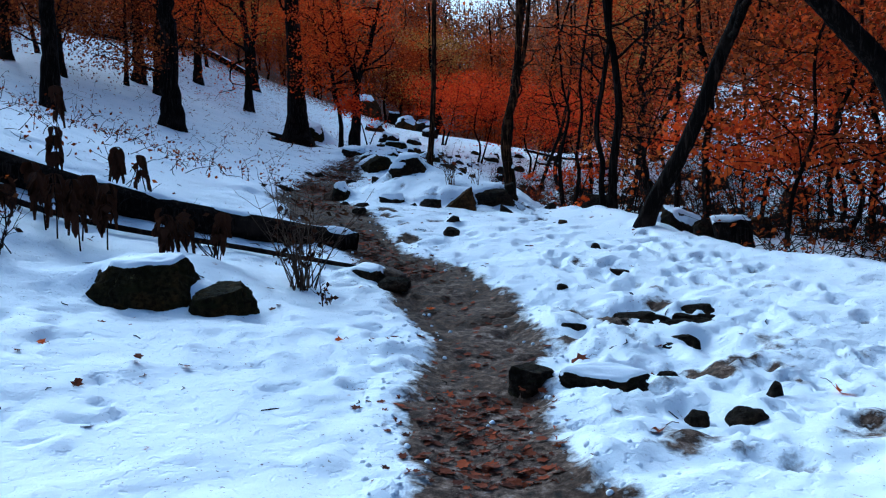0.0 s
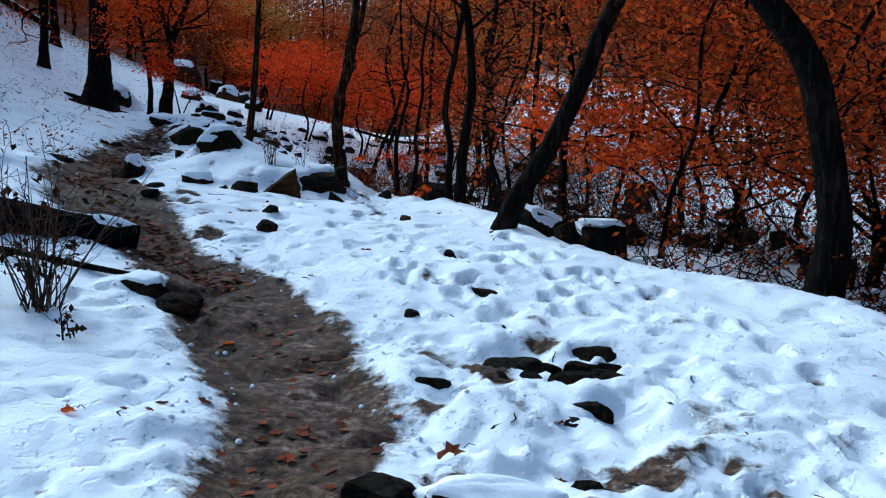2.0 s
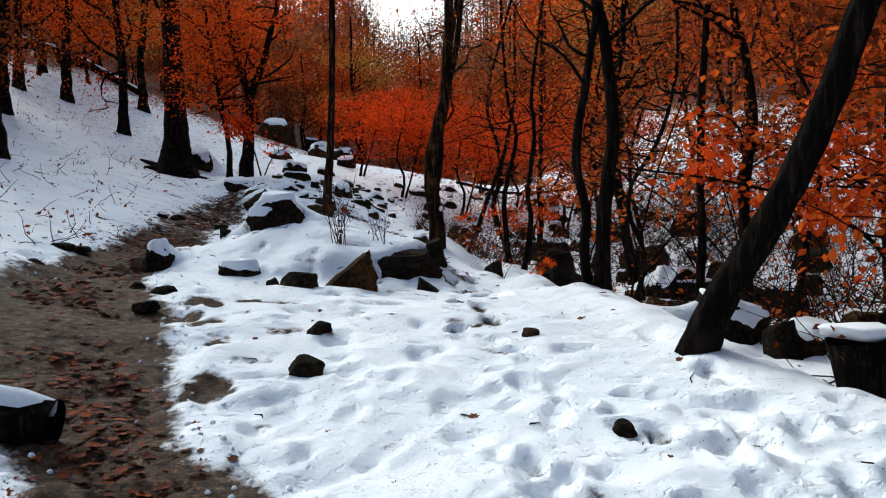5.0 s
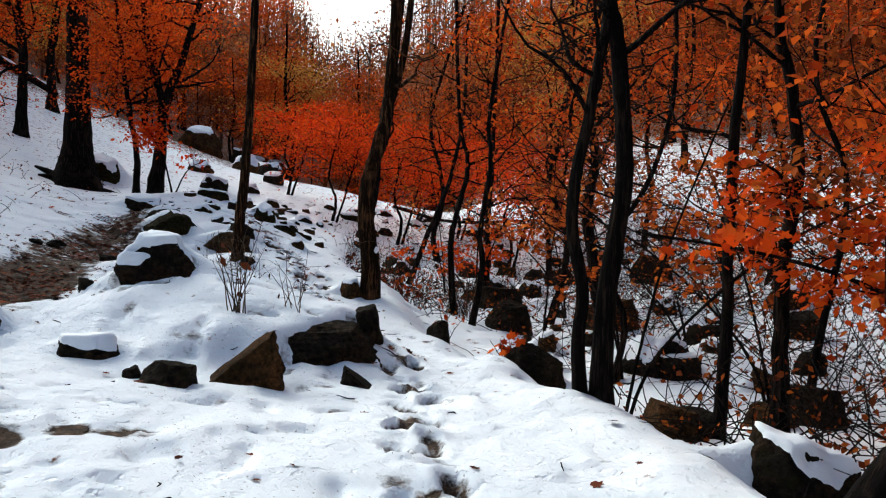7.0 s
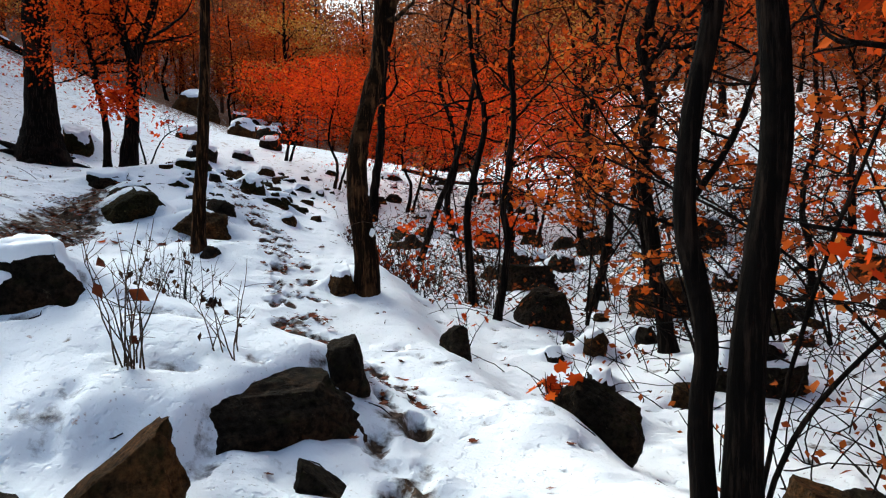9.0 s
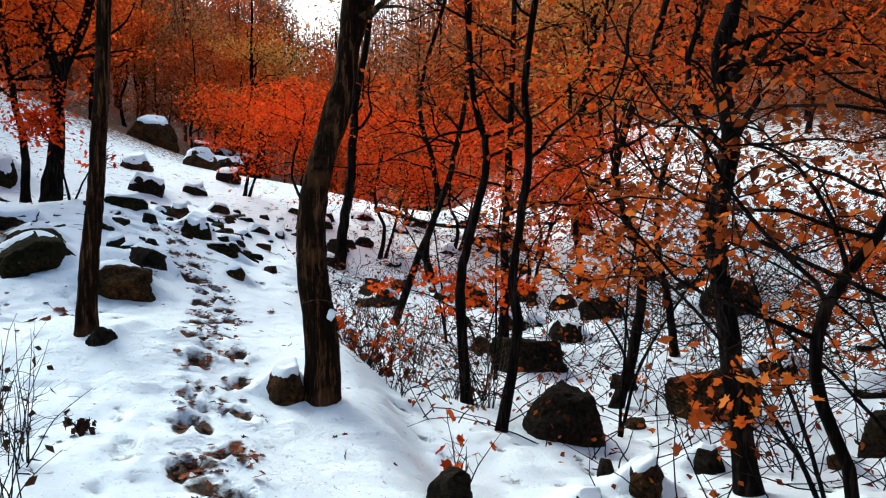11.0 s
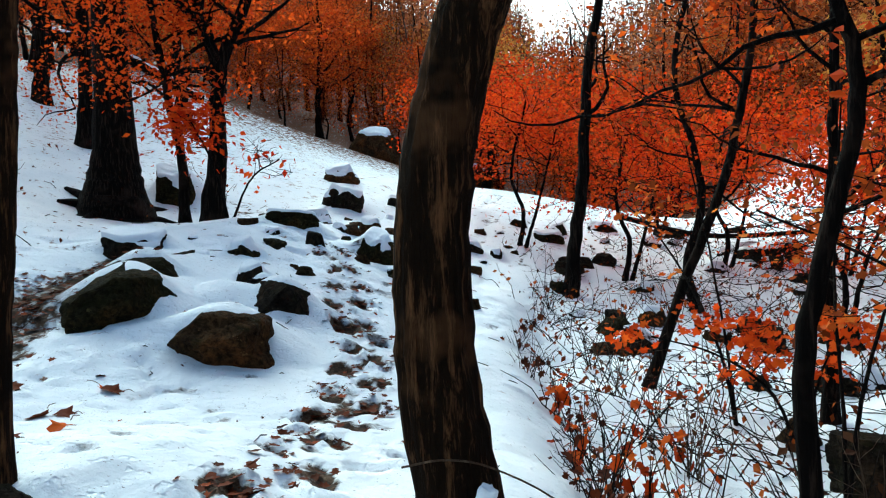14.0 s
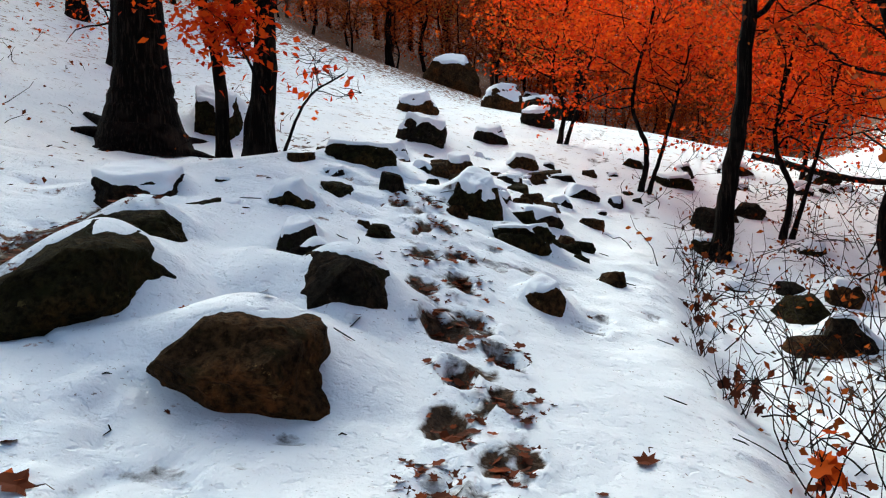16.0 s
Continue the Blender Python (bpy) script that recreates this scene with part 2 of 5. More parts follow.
def land(x, y):
    """Height of the ground without its small relief."""
    x, y = np.asarray(x, float), np.asarray(y, float)
    xc, yc = np.clip(x, -15, 9), np.clip(y, -6, 50)
    z = near_land(xc, yc)
    z = z + 0.30 * soft(-x - 15, 2) + 0.30 * soft(x - 10, 2.5) + (0.24 - 0.11 * np.exp(-(((x / np.maximum(y, 40)) + 0.035) / 0.05) ** 2)) * soft(np.minimum(y, 168) - 74, 6)
    z = z + 0.05 * soft(np.minimum(y, 168) - 110, 10) + 0.10 * soft(-y - 8, 2)
    lip = np.interp(y, BANK[:, 1], BANK[:, 0])
    near = np.clip((y - 4) / 4, 0, 1) * np.clip((34 - y) / 5, 0, 1)
    z = z - 0.26 * near * (1 / (1 + np.exp(-np.clip((x - lip) / 0.12, -30, 30))) * np.exp(-np.clip(x - lip, 0, 9) / 2.5)) + 0.07 * near * np.exp(-(((x - lip + 0.35) / 0.4) ** 2))
    front = 14.4 + 1.3 * np.clip(x + 0.55, 0, 2) - 0.3 * np.clip(-0.75 - x, 0, 1)
    shelf = 1 / ((1 + np.exp(-np.clip((y - front) / 0.07, -30, 30))) * (1 + np.exp(-np.clip((x + 1.35) / 0.12, -30, 30))) * (1 + np.exp(-np.clip((0.16 - x) / 0.07, -30, 30))))
    z = z + 0.27 * shelf * np.exp(-np.clip(y - front, 0, 9) / 0.9)
    d = np.hypot(x, y - 15)
    return z + fractal(x, y, 9.0, 4, 3) * np.clip((d - 18) / 20, 0, 1) * 1.6


def ground_z(x, y):
    return float(land(np.array([float(x)]), np.array([float(y)]))[0])


TRAIL = np.array([(0.15, -4.0), (0.05, 1.5), (0.0, 3.5), (-0.22, 4.8), (-0.12, 6.2), (-0.38, 7.6), (-0.83, 8.7), (-1.35, 9.5), (-1.8, 10.4),
                  (-2.42, 11.8), (-2.75, 13.2), (-3.2, 15.2), (-3.9, 19.6), (-4.1, 22.5), (-4.2, 24.6), (-4.3, 26.0)])
TRAIL_HALF = np.array([0.5, 0.46, 0.44, 0.36, 0.42, 0.46, 0.42, 0.36, 0.5, 0.62, 0.44, 0.42, 0.55, 0.6, 0.45, 0.2])
STEPS = np.array([(1.5, 6.6), (1.3, 7.6), (1.1, 8.7), (0.9, 9.5), (0.62, 10.5), (0.36, 11.5), (0.37, 12.5), (0.45, 14.0), (0.45, 15.2), (0.25, 16.7), (-0.3, 17.7),
                  (-0.46, 18.7), (-0.62, 20.1), (-0.95, 21.7), (-1.12, 23.1), (-1.32, 24.4), (-1.8, 25.5), (-2.1, 26.5), (-2.6, 27.6)])


def along(line, x, y, values):
    """Distance to a line, and the value of the nearest place on it."""
    best, val = np.full(x.shape, 1e9), np.zeros(x.shape)
    for k in range(len(line) - 1):
        a, b = line[k], line[k + 1]
        d = b - a
        t = np.clip(((x - a[0]) * d[0] + (y - a[1]) * d[1]) / (d @ d), 0, 1)
        r = np.hypot(x - a[0] - t * d[0], y - a[1] - t * d[1])
        w = values[k] + t * (values[k + 1] - values[k])
        near = r < best
        best, val = np.where(near, r, best), np.where(near, w, val)
    return best, val


def prints():
    """Places and headings of the footprints in the snow."""
    rng = random.Random(5)
    out = []
    seg = np.hypot(*np.diff(STEPS, axis=0).T)
    cum = np.r_[0, np.cumsum(seg)]
    s, side = 0.2, 1
    while s < cum[-1]:
        p = np.array([np.interp(s, cum, STEPS[:, 0]), np.interp(s, cum, STEPS[:, 1])])
        q = np.array([np.interp(s + 0.1, cum, STEPS[:, 0]), np.interp(s + 0.1, cum, STEPS[:, 1])])
        h = q - p
        h /= np.linalg.norm(h) + 1e-9
        many = 1 if p[1] < 11 else 2 if p[1] < 16 else 4
        for _ in range(many):
            wide = (0.10 if p[1] < 16 else 0.13) if p[1] > 11 else 0.28
            out.append((p[0] - h[1] * side * wide + rng.uniform(-0.07, 0.07) * (1 if p[1] > 11 else 3), p[1] + h[0] * side * 0.1 + rng.uniform(-0.12, 0.12),
                        math.atan2(h[1], h[0]) + rng.uniform(-0.3, 0.3), rng.uniform(0.65, 1.1), rng.uniform(0.35, 1.0)))
        s, side = s + rng.uniform(0.26, 0.36), -side
    for _ in range(120):
        out.append((rng.uniform(0.3, 2.6), rng.uniform(3.6, 10.5), rng.uniform(0.8, 2.3), rng.uniform(0.6, 1.25), rng.uniform(0.2, 0.9)))
    for x, y in ((-0.62, 10.0), (-0.07, 9.5), (0.21, 9.6), (-0.3, 9.9), (-0.35, 10.6), (-0.1, 10.4)):
        out.append((x, y, 1.4, 1.0, 0.4))
    return out


def spread(lo, hi, step, ends, grow):
    mid = list(np.arange(lo, hi + step / 2, step))
    a, s = [lo], step
    while a[-1] > ends[0]:
        s = min(s * grow, 12.0)
        a.append(a[-1] - s)
    b, s = [hi], step
    while b[-1] < ends[1]:
        s = min(s * grow, 12.0)
        b.append(b[-1] + s)
    return np.array(a[:0:-1] + mid + b[1:])


# snow drifted against and behind the stones: x, y, radius, height
DRIFTS = ( (-2.75, 24.9, 0.4, 0.26), (-2.2, 24.75, 0.35, 0.2), (-3.6, 25.6, 0.5, 0.16), (-1.8, 14.9, 0.5, 0.1), (-2.6, 7.5, 0.5, 0.2),
          (0.1, 20.6, 0.5, 0.1), (-3.6, 27.0, 0.5, 0.1), (1.3, 15.5, 0.4, 0.12))
GRID = {}
BANKED = []


def top_z(x, y):
    """Height of the finished ground, with its small relief."""
    xs, ys, z = GRID["xs"], GRID["ys"], GRID["z"]
    i = np.clip(np.searchsorted(xs, x) - 1, 0, len(xs) - 2)
    j = np.clip(np.searchsorted(ys, y) - 1, 0, len(ys) - 2)
    u, v = (x - xs[i]) / (xs[i + 1] - xs[i]), (y - ys[j]) / (ys[j + 1] - ys[j])
    return (z[j, i] * (1 - u) + z[j, i + 1] * u) * (1 - v) + (z[j + 1, i] * (1 - u) + z[j + 1, i + 1] * u) * v


def build_ground():
    xs, ys = spread(-3.4, 3.2, 0.036, (-230, 230), 1.09), spread(2.6, 28.4, 0.036, (-60, 330), 1.09)
    x, y = (v.ravel() for v in np.meshgrid(xs, ys))
    bare = land(x, y)
    z = bare.copy()
    near = (np.abs(x) < 12) & (y > -2) & (y < 40)
    wob = fractal(x, y, 0.7, 4, 11)
    z = z + near * (fractal(x, y, 1.6, 4, 7) * 0.16 + fractal(x, y, 0.28, 3, 9) * 0.07)
    dint = np.clip(value_noise(x, y, 0.15, 41) - 0.7, 0, 1) * (value_noise(x, y, 1.1, 43) > 0.45)
    lump = np.clip(value_noise(x, y, 0.2, 45) - 0.72, 0, 1) * (value_noise(x, y, 1.4, 47) > 0.5)
    z = z + near * (lump * 0.12 - dint * 0.17)
    d, half = along(TRAIL, x, y, TRAIL_HALF)
    e = (half - d + wob * 0.35) / 0.16
    mud = 1 / (1 + np.exp(-np.clip(e, -30, 30) * 2.2))
    mud = mud * np.where(y < 27, 1, 0)
    lumps = np.clip(fractal(x, y, 0.17, 3, 21) * 2.2, -0.5, 1)
    rim = np.exp(-((e + 1.2) ** 2) / 1.6)
    z = z - 0.075 * mud + 0.05 * rim * lumps + mud * (0.03 * fractal(x, y, 0.14, 3, 5) + 0.05 * fractal(x, y, 0.5, 3, 6))
    for dx, dy, r, up in DRIFTS:
        z = z + up * np.exp(-(((x - dx) ** 2 + (y - dy) ** 2) / r**2))
    for dx, dy, r, deep, up in BANKED:
        v = (y - dy) / deep
        rise = up * np.exp(-(((x - dx) / r) ** 2)) / (1 + np.exp(-np.clip((v + 0.05) / 0.07, -30, 30))) * np.exp(-np.clip(v - 0.4, 0, 9) / 0.7)
        z = np.where(rise > 0.01, np.maximum(z, bare + rise), z)
    # trodden, crumbly snow beside the trail
    tread = np.exp(-(((x - 1.15) / 1.1) ** 2)) * np.exp(-(((y - 6.0) / 2.7) ** 2))
    z = z + tread * (fractal(x, y, 0.34, 4, 31) * 0.25 + fractal(x, y, 0.13, 3, 35) * 0.09)
    dark = tread * np.clip(fractal(x, y, 0.42, 4, 33) * 4.2 - 0.12, 0, 1) * 1.1
    # soil and leaf mould showing through on the slope
    slope = np.clip((-x - 3.4) / 1.2, 0, 1) * np.clip((y - 5) / 3, 0, 1) * near
    mould = np.clip((fractal(x, y, 0.5, 4, 51) - 0.13) * 9, 0, 1) * np.clip((fractal(x, y, 2.6, 3, 53) + 0.06) * 6, 0, 1)
    dark = np.maximum(dark, 0.8 * slope * mould)
    z = z - 0.03 * slope * mould
    for px, py, a, s, deep in prints():
        u, v = (x - px) * math.cos(a) + (y - py) * math.sin(a), -(x - px) * math.sin(a) + (y - py) * math.cos(a)
        q = ((u / (0.15 * s)) ** 2 + (v / (0.07 * s)) ** 2) * (1 + 1.3 * wob)
        if_near = q < 6
        cut = np.where(if_near, 1 / (1 + np.exp(-np.clip((1 - q) * 5, -30, 30))), 0)
        z = z - (0.055 if py < 16 else 0.03) * deep * cut + 0.014 * np.where(if_near, np.exp(-((q - 1.8) ** 2) / 0.6), 0)
        stain = (0.9 if py > 16 else 0.85 if py > 11 else 0.5) * deep
        dark = np.maximum(dark, cut * stain)
    # brown slush trodden into the footpath
    way, _ = along(STEPS, x, y, np.zeros(len(STEPS)))
    trod = np.exp(-((way / 0.2) ** 2)) * np.clip(fractal(x, y, 0.2, 3, 61) * 3.4 + 0.2, 0, 1)
    dark = np.maximum(dark, trod * np.where(y > 16, 0.9, 0.72) * np.clip((y - 10) / 1.5, 0, 1))
    z = z - 0.02 * trod * np.clip((y - 10) / 1.5, 0, 1)
    # mud splashed beside the bend of the trail
    for bx, by, br, bs in ((-1.4, 11.5, 0.12, 0.8), (-1.28, 12.3, 0.1, 0.8), (-1.55, 12.1, 0.14, 0.9), (-1.0, 12.35, 0.12, 0.7), (-0.85, 11.4, 0.12, 0.7), (-0.95, 10.85, 0.1, 0.9), (-1.3, 11.1, 0.15, 0.7),
                           (-1.1, 10.3, 0.16, 0.8), (-0.75, 9.9, 0.12, 0.7), (-1.62, 11.7, 0.15, 0.8)):
        spot = np.exp(-(((x - bx) ** 2 + (y - by) ** 2) / br**2)) * np.clip(1 + 1.5 * wob + 3.5 * fractal(x, y, 0.12, 3, 71), 0, 2)
        dark = np.maximum(dark, bs * np.clip(spot * 1.4, 0, 1))
        z = z - 0.035 * np.clip(spot, 0, 1)
    dark = np.maximum(dark, np.clip(dint * 6, 0, 0.42) * np.clip((y - 9) / 6, 0.25, 1))
    mud = np.clip(np.maximum(mud, dark), 0, 1)
    far = np.clip((y - 40) / 14, 0, 0.85) + np.clip((x - 9) / 9, 0, 0.8) + np.clip((-x - 15) / 12, 0, 0.8)
    scrub = np.clip((x - 3.4) / 3, 0, 1) * (0.22 + 0.08 * np.clip((19 - y) / 6, 0, 1)) + 0.08 * np.clip((-x - 4) / 4, 0, 1) + 0.2 * np.clip((y - 29) / 6, 0, 1)
    leafy = np.clip((y - 17.5) / 3, 0, 1) * np.clip((-x - 2.2) * 2, 0, 1)
    scrub = np.maximum(scrub, 0.56 * mud * leafy)
    mud = mud * (1 - 0.35 * leafy)
    litter = np.clip(np.maximum(far, scrub), 0, 0.95)
    w, h = len(xs), len(ys)
    i = (np.arange(h - 1)[:, None] * w + np.arange(w - 1)).ravel()
    faces = np.stack([i, i + 1, i + 1 + w, i + w], 1)
    GRID.update(xs=xs, ys=ys, z=z.reshape(h, w))
    me = quick_mesh("ground", np.stack([x, y, z], 1), faces)
    slush = np.maximum(np.clip((7.6 - y) / 4.5, -0.15, 0.3), 0.12 * np.clip((x + 3.0) * 2, 0, 1) * np.clip((y - 11) / 3, 0, 1)) - 0.4 * np.clip((y - 8) / 2, 0, 1) * np.clip((-x - 0.8) * 2, 0, 1) - 1.6 * leafy - 0.25 * np.clip((y - 17) / 3, 0, 1)
    for name, v in (("mud", mud), ("litter", litter), ("slush", slush)):
        at = me.attributes.new(name, "FLOAT", "POINT")
        at.data.foreach_set("value", v.astype(np.float32))
    me.materials.append(GROUND)
    me.polygons.foreach_set("use_smooth", np.ones(len(me.polygons), bool))
    ob = new("ground", me)
    return tagged(ob, "snow-covered forest ground with a muddy trodden trail", "ground", kind="structure")


# ---- mesh helpers ----
def quick_mesh(name, verts, faces):
    """A mesh from arrays; faces all have the same number of corners."""
    verts, faces = np.asarray(verts, np.float32), np.asarray(faces, np.int32)
    me = bpy.data.meshes.new(name)
    me.vertices.add(len(verts))
    me.vertices.foreach_set("co", verts.ravel())
    k = faces.shape[1]
    me.loops.add(faces.size)
    me.loops.foreach_set("vertex_index", faces.ravel())
    me.polygons.add(len(faces))
    me.polygons.foreach_set("loop_start", np.arange(0, faces.size, k, dtype=np.int32))
    me.update(calc_edges=True)
    return me


def part(name, mesh, mat, parent=None, label="", smooth=True):
    mesh.materials.append(mat)
    mesh.polygons.foreach_set("use_smooth", np.full(len(mesh.polygons), smooth))
    ob = new(name, mesh)
    ob.parent = parent
    return tagged(ob, label)


def thing(name, place, label, category, group=""):
    ob = new(name)
    ob.empty_display_size = 0.2
    ob.matrix_basis = Matrix.Translation(place)
    return tagged(ob, label, category, group)


def curve_through(points, n):
    """A smooth line through the points."""
    p = np.asarray(points, float)
    p = np.vstack([2 * p[0] - p[1], p, 2 * p[-1] - p[-2]])
    u = np.linspace(0, len(p) - 3 - 1e-6, n)
    k = u.astype(int)
    t = (u - k)[:, None]
    a, b, c, d = p[k], p[k + 1], p[k + 2], p[k + 3]
    return 0.5 * (2 * b + (c - a) * t + (2 * a - 5 * b + 4 * c - d) * t**2 + (3 * b - a - 3 * c + d) * t**3)


def tube(line, radii, sides=8, rough=0.0, seed=0):
    """Vertices and quads of a tapering tube along a line."""
    line = np.asarray(line, float)
    n = len(line)
    tan = np.gradient(line, axis=0)
    tan /= np.linalg.norm(tan, axis=1)[:, None] + 1e-9
    ref = np.where(np.abs(tan[:, 2:3]) > 0.92, np.array([[1.0, 0, 0]]), np.array([[0, 0, 1.0]]))
    if np.abs(tan[:, 2]).mean() > 0.5:
        ref = np.tile([[0.0, 1, 0]], (n, 1))
    s = np.cross(tan, ref)
    s /= np.linalg.norm(s, axis=1)[:, None] + 1e-9
    t = np.cross(s, tan)
    a = np.linspace(0, 2 * np.pi, sides, endpoint=False)
    r = np.asarray(radii, float)[:, None] * np.ones(sides)
    if rough:
        rng = np.random.RandomState(seed)
        ridge = rng.uniform(-1, 1, sides)[None] * 0.7 + rng.uniform(-1, 1, (n, sides)) * 0.45
        r = r * (1 + rough * ridge)
    v = line[:, None] + r[..., None] * (np.cos(a)[None, :, None] * s[:, None] + np.sin(a)[None, :, None] * t[:, None])
    i, j = np.meshgrid(np.arange(n - 1), np.arange(sides), indexing="ij")
    j2 = (j + 1) % sides
    f = np.stack([i * sides + j, i * sides + j2, (i + 1) * sides + j2, (i + 1) * sides + j], -1).reshape(-1, 4)
    return v.reshape(-1, 3), f


def joined(pieces):
    vs, fs, base = [], [], 0
    for v, f in pieces:
        vs.append(v)
        fs.append(np.asarray(f) + base)
        base += len(v)
    return np.vstack(vs), np.vstack(fs)


KITE = np.array([(0, 0, 0), (0.30, 0.45, 0.06), (0, 1, -0.05), (-0.30, 0.45, 0.06)], float)
KITE_F = np.array([(0, 1, 2, 3)])
LOBES = []
for k in range(12):
    ang = math.pi * (k / 12 * 2) - math.pi / 2
    far_r = (0.22, 0.50, 0.30, 0.56, 0.34, 0.58, 0.62, 0.58, 0.34, 0.56, 0.30, 0.50)[k]
    LOBES.append((math.cos(ang) * far_r, 0.5 + math.sin(ang) * far_r, 0.10 * (far_r - 0.3)))
LOBED = np.array([(0, 0.48, -0.03)] + LOBES, float)
LOBED_F = np.array([(0, 1 + 2 * k, 1 + (2 * k + 1) % 12, 1 + (2 * k + 2) % 12) for k in range(6)])


def leaf_cloud(places, size, rng, shape="kite", flat=0.5, vary=0.35):
    """Many leaves as vertices and quads. flat: 1 lies level, 0 any way round."""
    tv, tf = (KITE, KITE_F) if shape == "kite" else (LOBED, LOBED_F)
    n = len(places)
    yaw = rng.uniform(0, 2 * np.pi, n)
    tilt = rng.normal(0, 1, n) * (1.5 - 1.2 * flat)
    droop = rng.normal(-0.5, 0.5, n) * (1.2 - 0.6 * flat)
    cy, sy, ct, st, cd, sd = np.cos(yaw), np.sin(yaw), np.cos(tilt), np.sin(tilt), np.cos(droop), np.sin(droop)
    z, o = np.zeros(n), np.ones(n)
    rz = np.stack([cy, -sy, z, sy, cy, z, z, z, o], 1).reshape(n, 3, 3)
    rx = np.stack([o, z, z, z, cd, -sd, z, sd, cd], 1).reshape(n, 3, 3)
    ry = np.stack([ct, z, st, z, o, z, -st, z, ct], 1).reshape(n, 3, 3)
    m = rz @ rx @ ry * (size * rng.uniform(1 - vary, 1 + vary, n))[:, None, None]
    v = np.einsum("nij,kj->nki", m, tv) + np.asarray(places)[:, None]
    f = (np.arange(n)[:, None, None] * len(tv) + tf[None]).reshape(-1, 4)
    return v.reshape(-1, 3), f


def limb_line(start, heading, length, rng, n=9, rise=0.25, wander=0.22):
    """A crooked line for a branch."""
    p, h, out = np.array(start, float), np.array(heading, float), []
    for _ in range(n):
        out.append(p.copy())
        h = h + rng.normal(0, wander, 3) + np.array([0, 0, rise / n])
        h /= np.linalg.norm(h)
        p = p + h * length / (n - 1)
    return np.array(out)


def tree(name, label, base, stems, seed, bark=BARK_DARK, leaf=None, leaves=0, size=0.07, limbs=6, reach=1.6, low=0.35, high=1.0,
         flare=0.25, spray=0.35, thick=0.12, shape="kite", category="tree", group="", sides=10, rise=0.5, twigs=4, sink=0.12, clump=0, clear_of=2.0):
    """A tree: stems are (control points from the base, foot radius, top radius)."""
    rng = np.random.RandomState(seed)
    bx, by = base
    root = thing(name, (bx, by, ground_z(bx, by)), label, category, group)
    crown, leaf_at = [], []
    for pts, r0, r1 in stems:
        pts = [(pts[0][0], pts[0][1], pts[0][2] - sink)] + list(pts[1:])
        n = 26 if sides < 14 else 60
        line = curve_through(pts, n)
        t = np.linspace(0, 1, n)
        line[2:-1, :2] += rng.normal(0, r0 * (0.10 if sides < 14 else 0.018), (n - 3, 2))
        hgt = line[:, 2] - line[0, 2]
        rad = (r0 + (r1 - r0) * t**0.8) * (1 + flare * 2.0 * np.exp(-hgt / (1.6 * r0 + 0.05)) + rng.uniform(-0.05, 0.05, n) * (1 if sides < 14 else 0.4))
        v, f = tube(line, rad, sides, 0.09 if sides < 14 else 0.07, seed)
        part("trunk", quick_mesh("trunk", v, f), bark, root)
        for k in range(limbs):
            at = rng.uniform(low, high) ** 0.9
            i = min(int(at * (n - 1)), n - 2)
            a = rng.uniform(0, 2 * np.pi)
            up = rng.uniform(0.0, 0.9)
            ln = reach * rng.uniform(0.6, 1.15) * (1.15 - 0.5 * at)
            br = limb_line(line[i], (math.cos(a), math.sin(a), up), ln, rng, 9, rise)
            rr = min(rad[i] * 0.5, 0.014 + 0.022 * ln)
            v, f = tube(br, np.linspace(rr, rr * 0.22, 9), 5, 0.05, seed + k)
            part("limb", quick_mesh("limb", v, f), bark, root)
            for _ in range(twigs):
                j = rng.randint(3, 9)
                j = min(j, 8)
                a2 = rng.uniform(0, 2 * np.pi)
                tw = limb_line(br[j], (math.cos(a2), math.sin(a2), rng.uniform(-0.15, 0.4)), ln * rng.uniform(0.25, 0.55), rng, 6, 0.1, 0.25)
                crown.append(tube(tw, np.linspace(rr * 0.35 + 0.002, 0.0025, 6), 4))
                leaf_at.append(tw[1:])
            leaf_at.append(br[4:])
    if crown:
        v, f = joined(crown)
        tagged(part("twig_spray", quick_mesh("twig_spray", v, f), bark, root), kind="stuff")
    if leaf is not None and leaves and leaf_at:
        spots = np.vstack(leaf_at)
        if clump:
            spots = spots[rng.randint(0, len(spots), clump)]
        at = spots[rng.randint(0, len(spots), leaves)] + rng.normal(0, 1, (leaves, 3)) * np.array([spray, spray, thick])
        clear, _ = along(STEPS, at[:, 0] + bx, at[:, 1] + by, np.zeros(len(STEPS)))
        at = at[(clear > clear_of) | (at[:, 2] > 3.6)]
        v, f = leaf_cloud(at, size, rng, shape, 0.6)
        tagged(part("crown", quick_mesh("crown", v, f), leaf, root, smooth=False), kind="stuff")
    return root


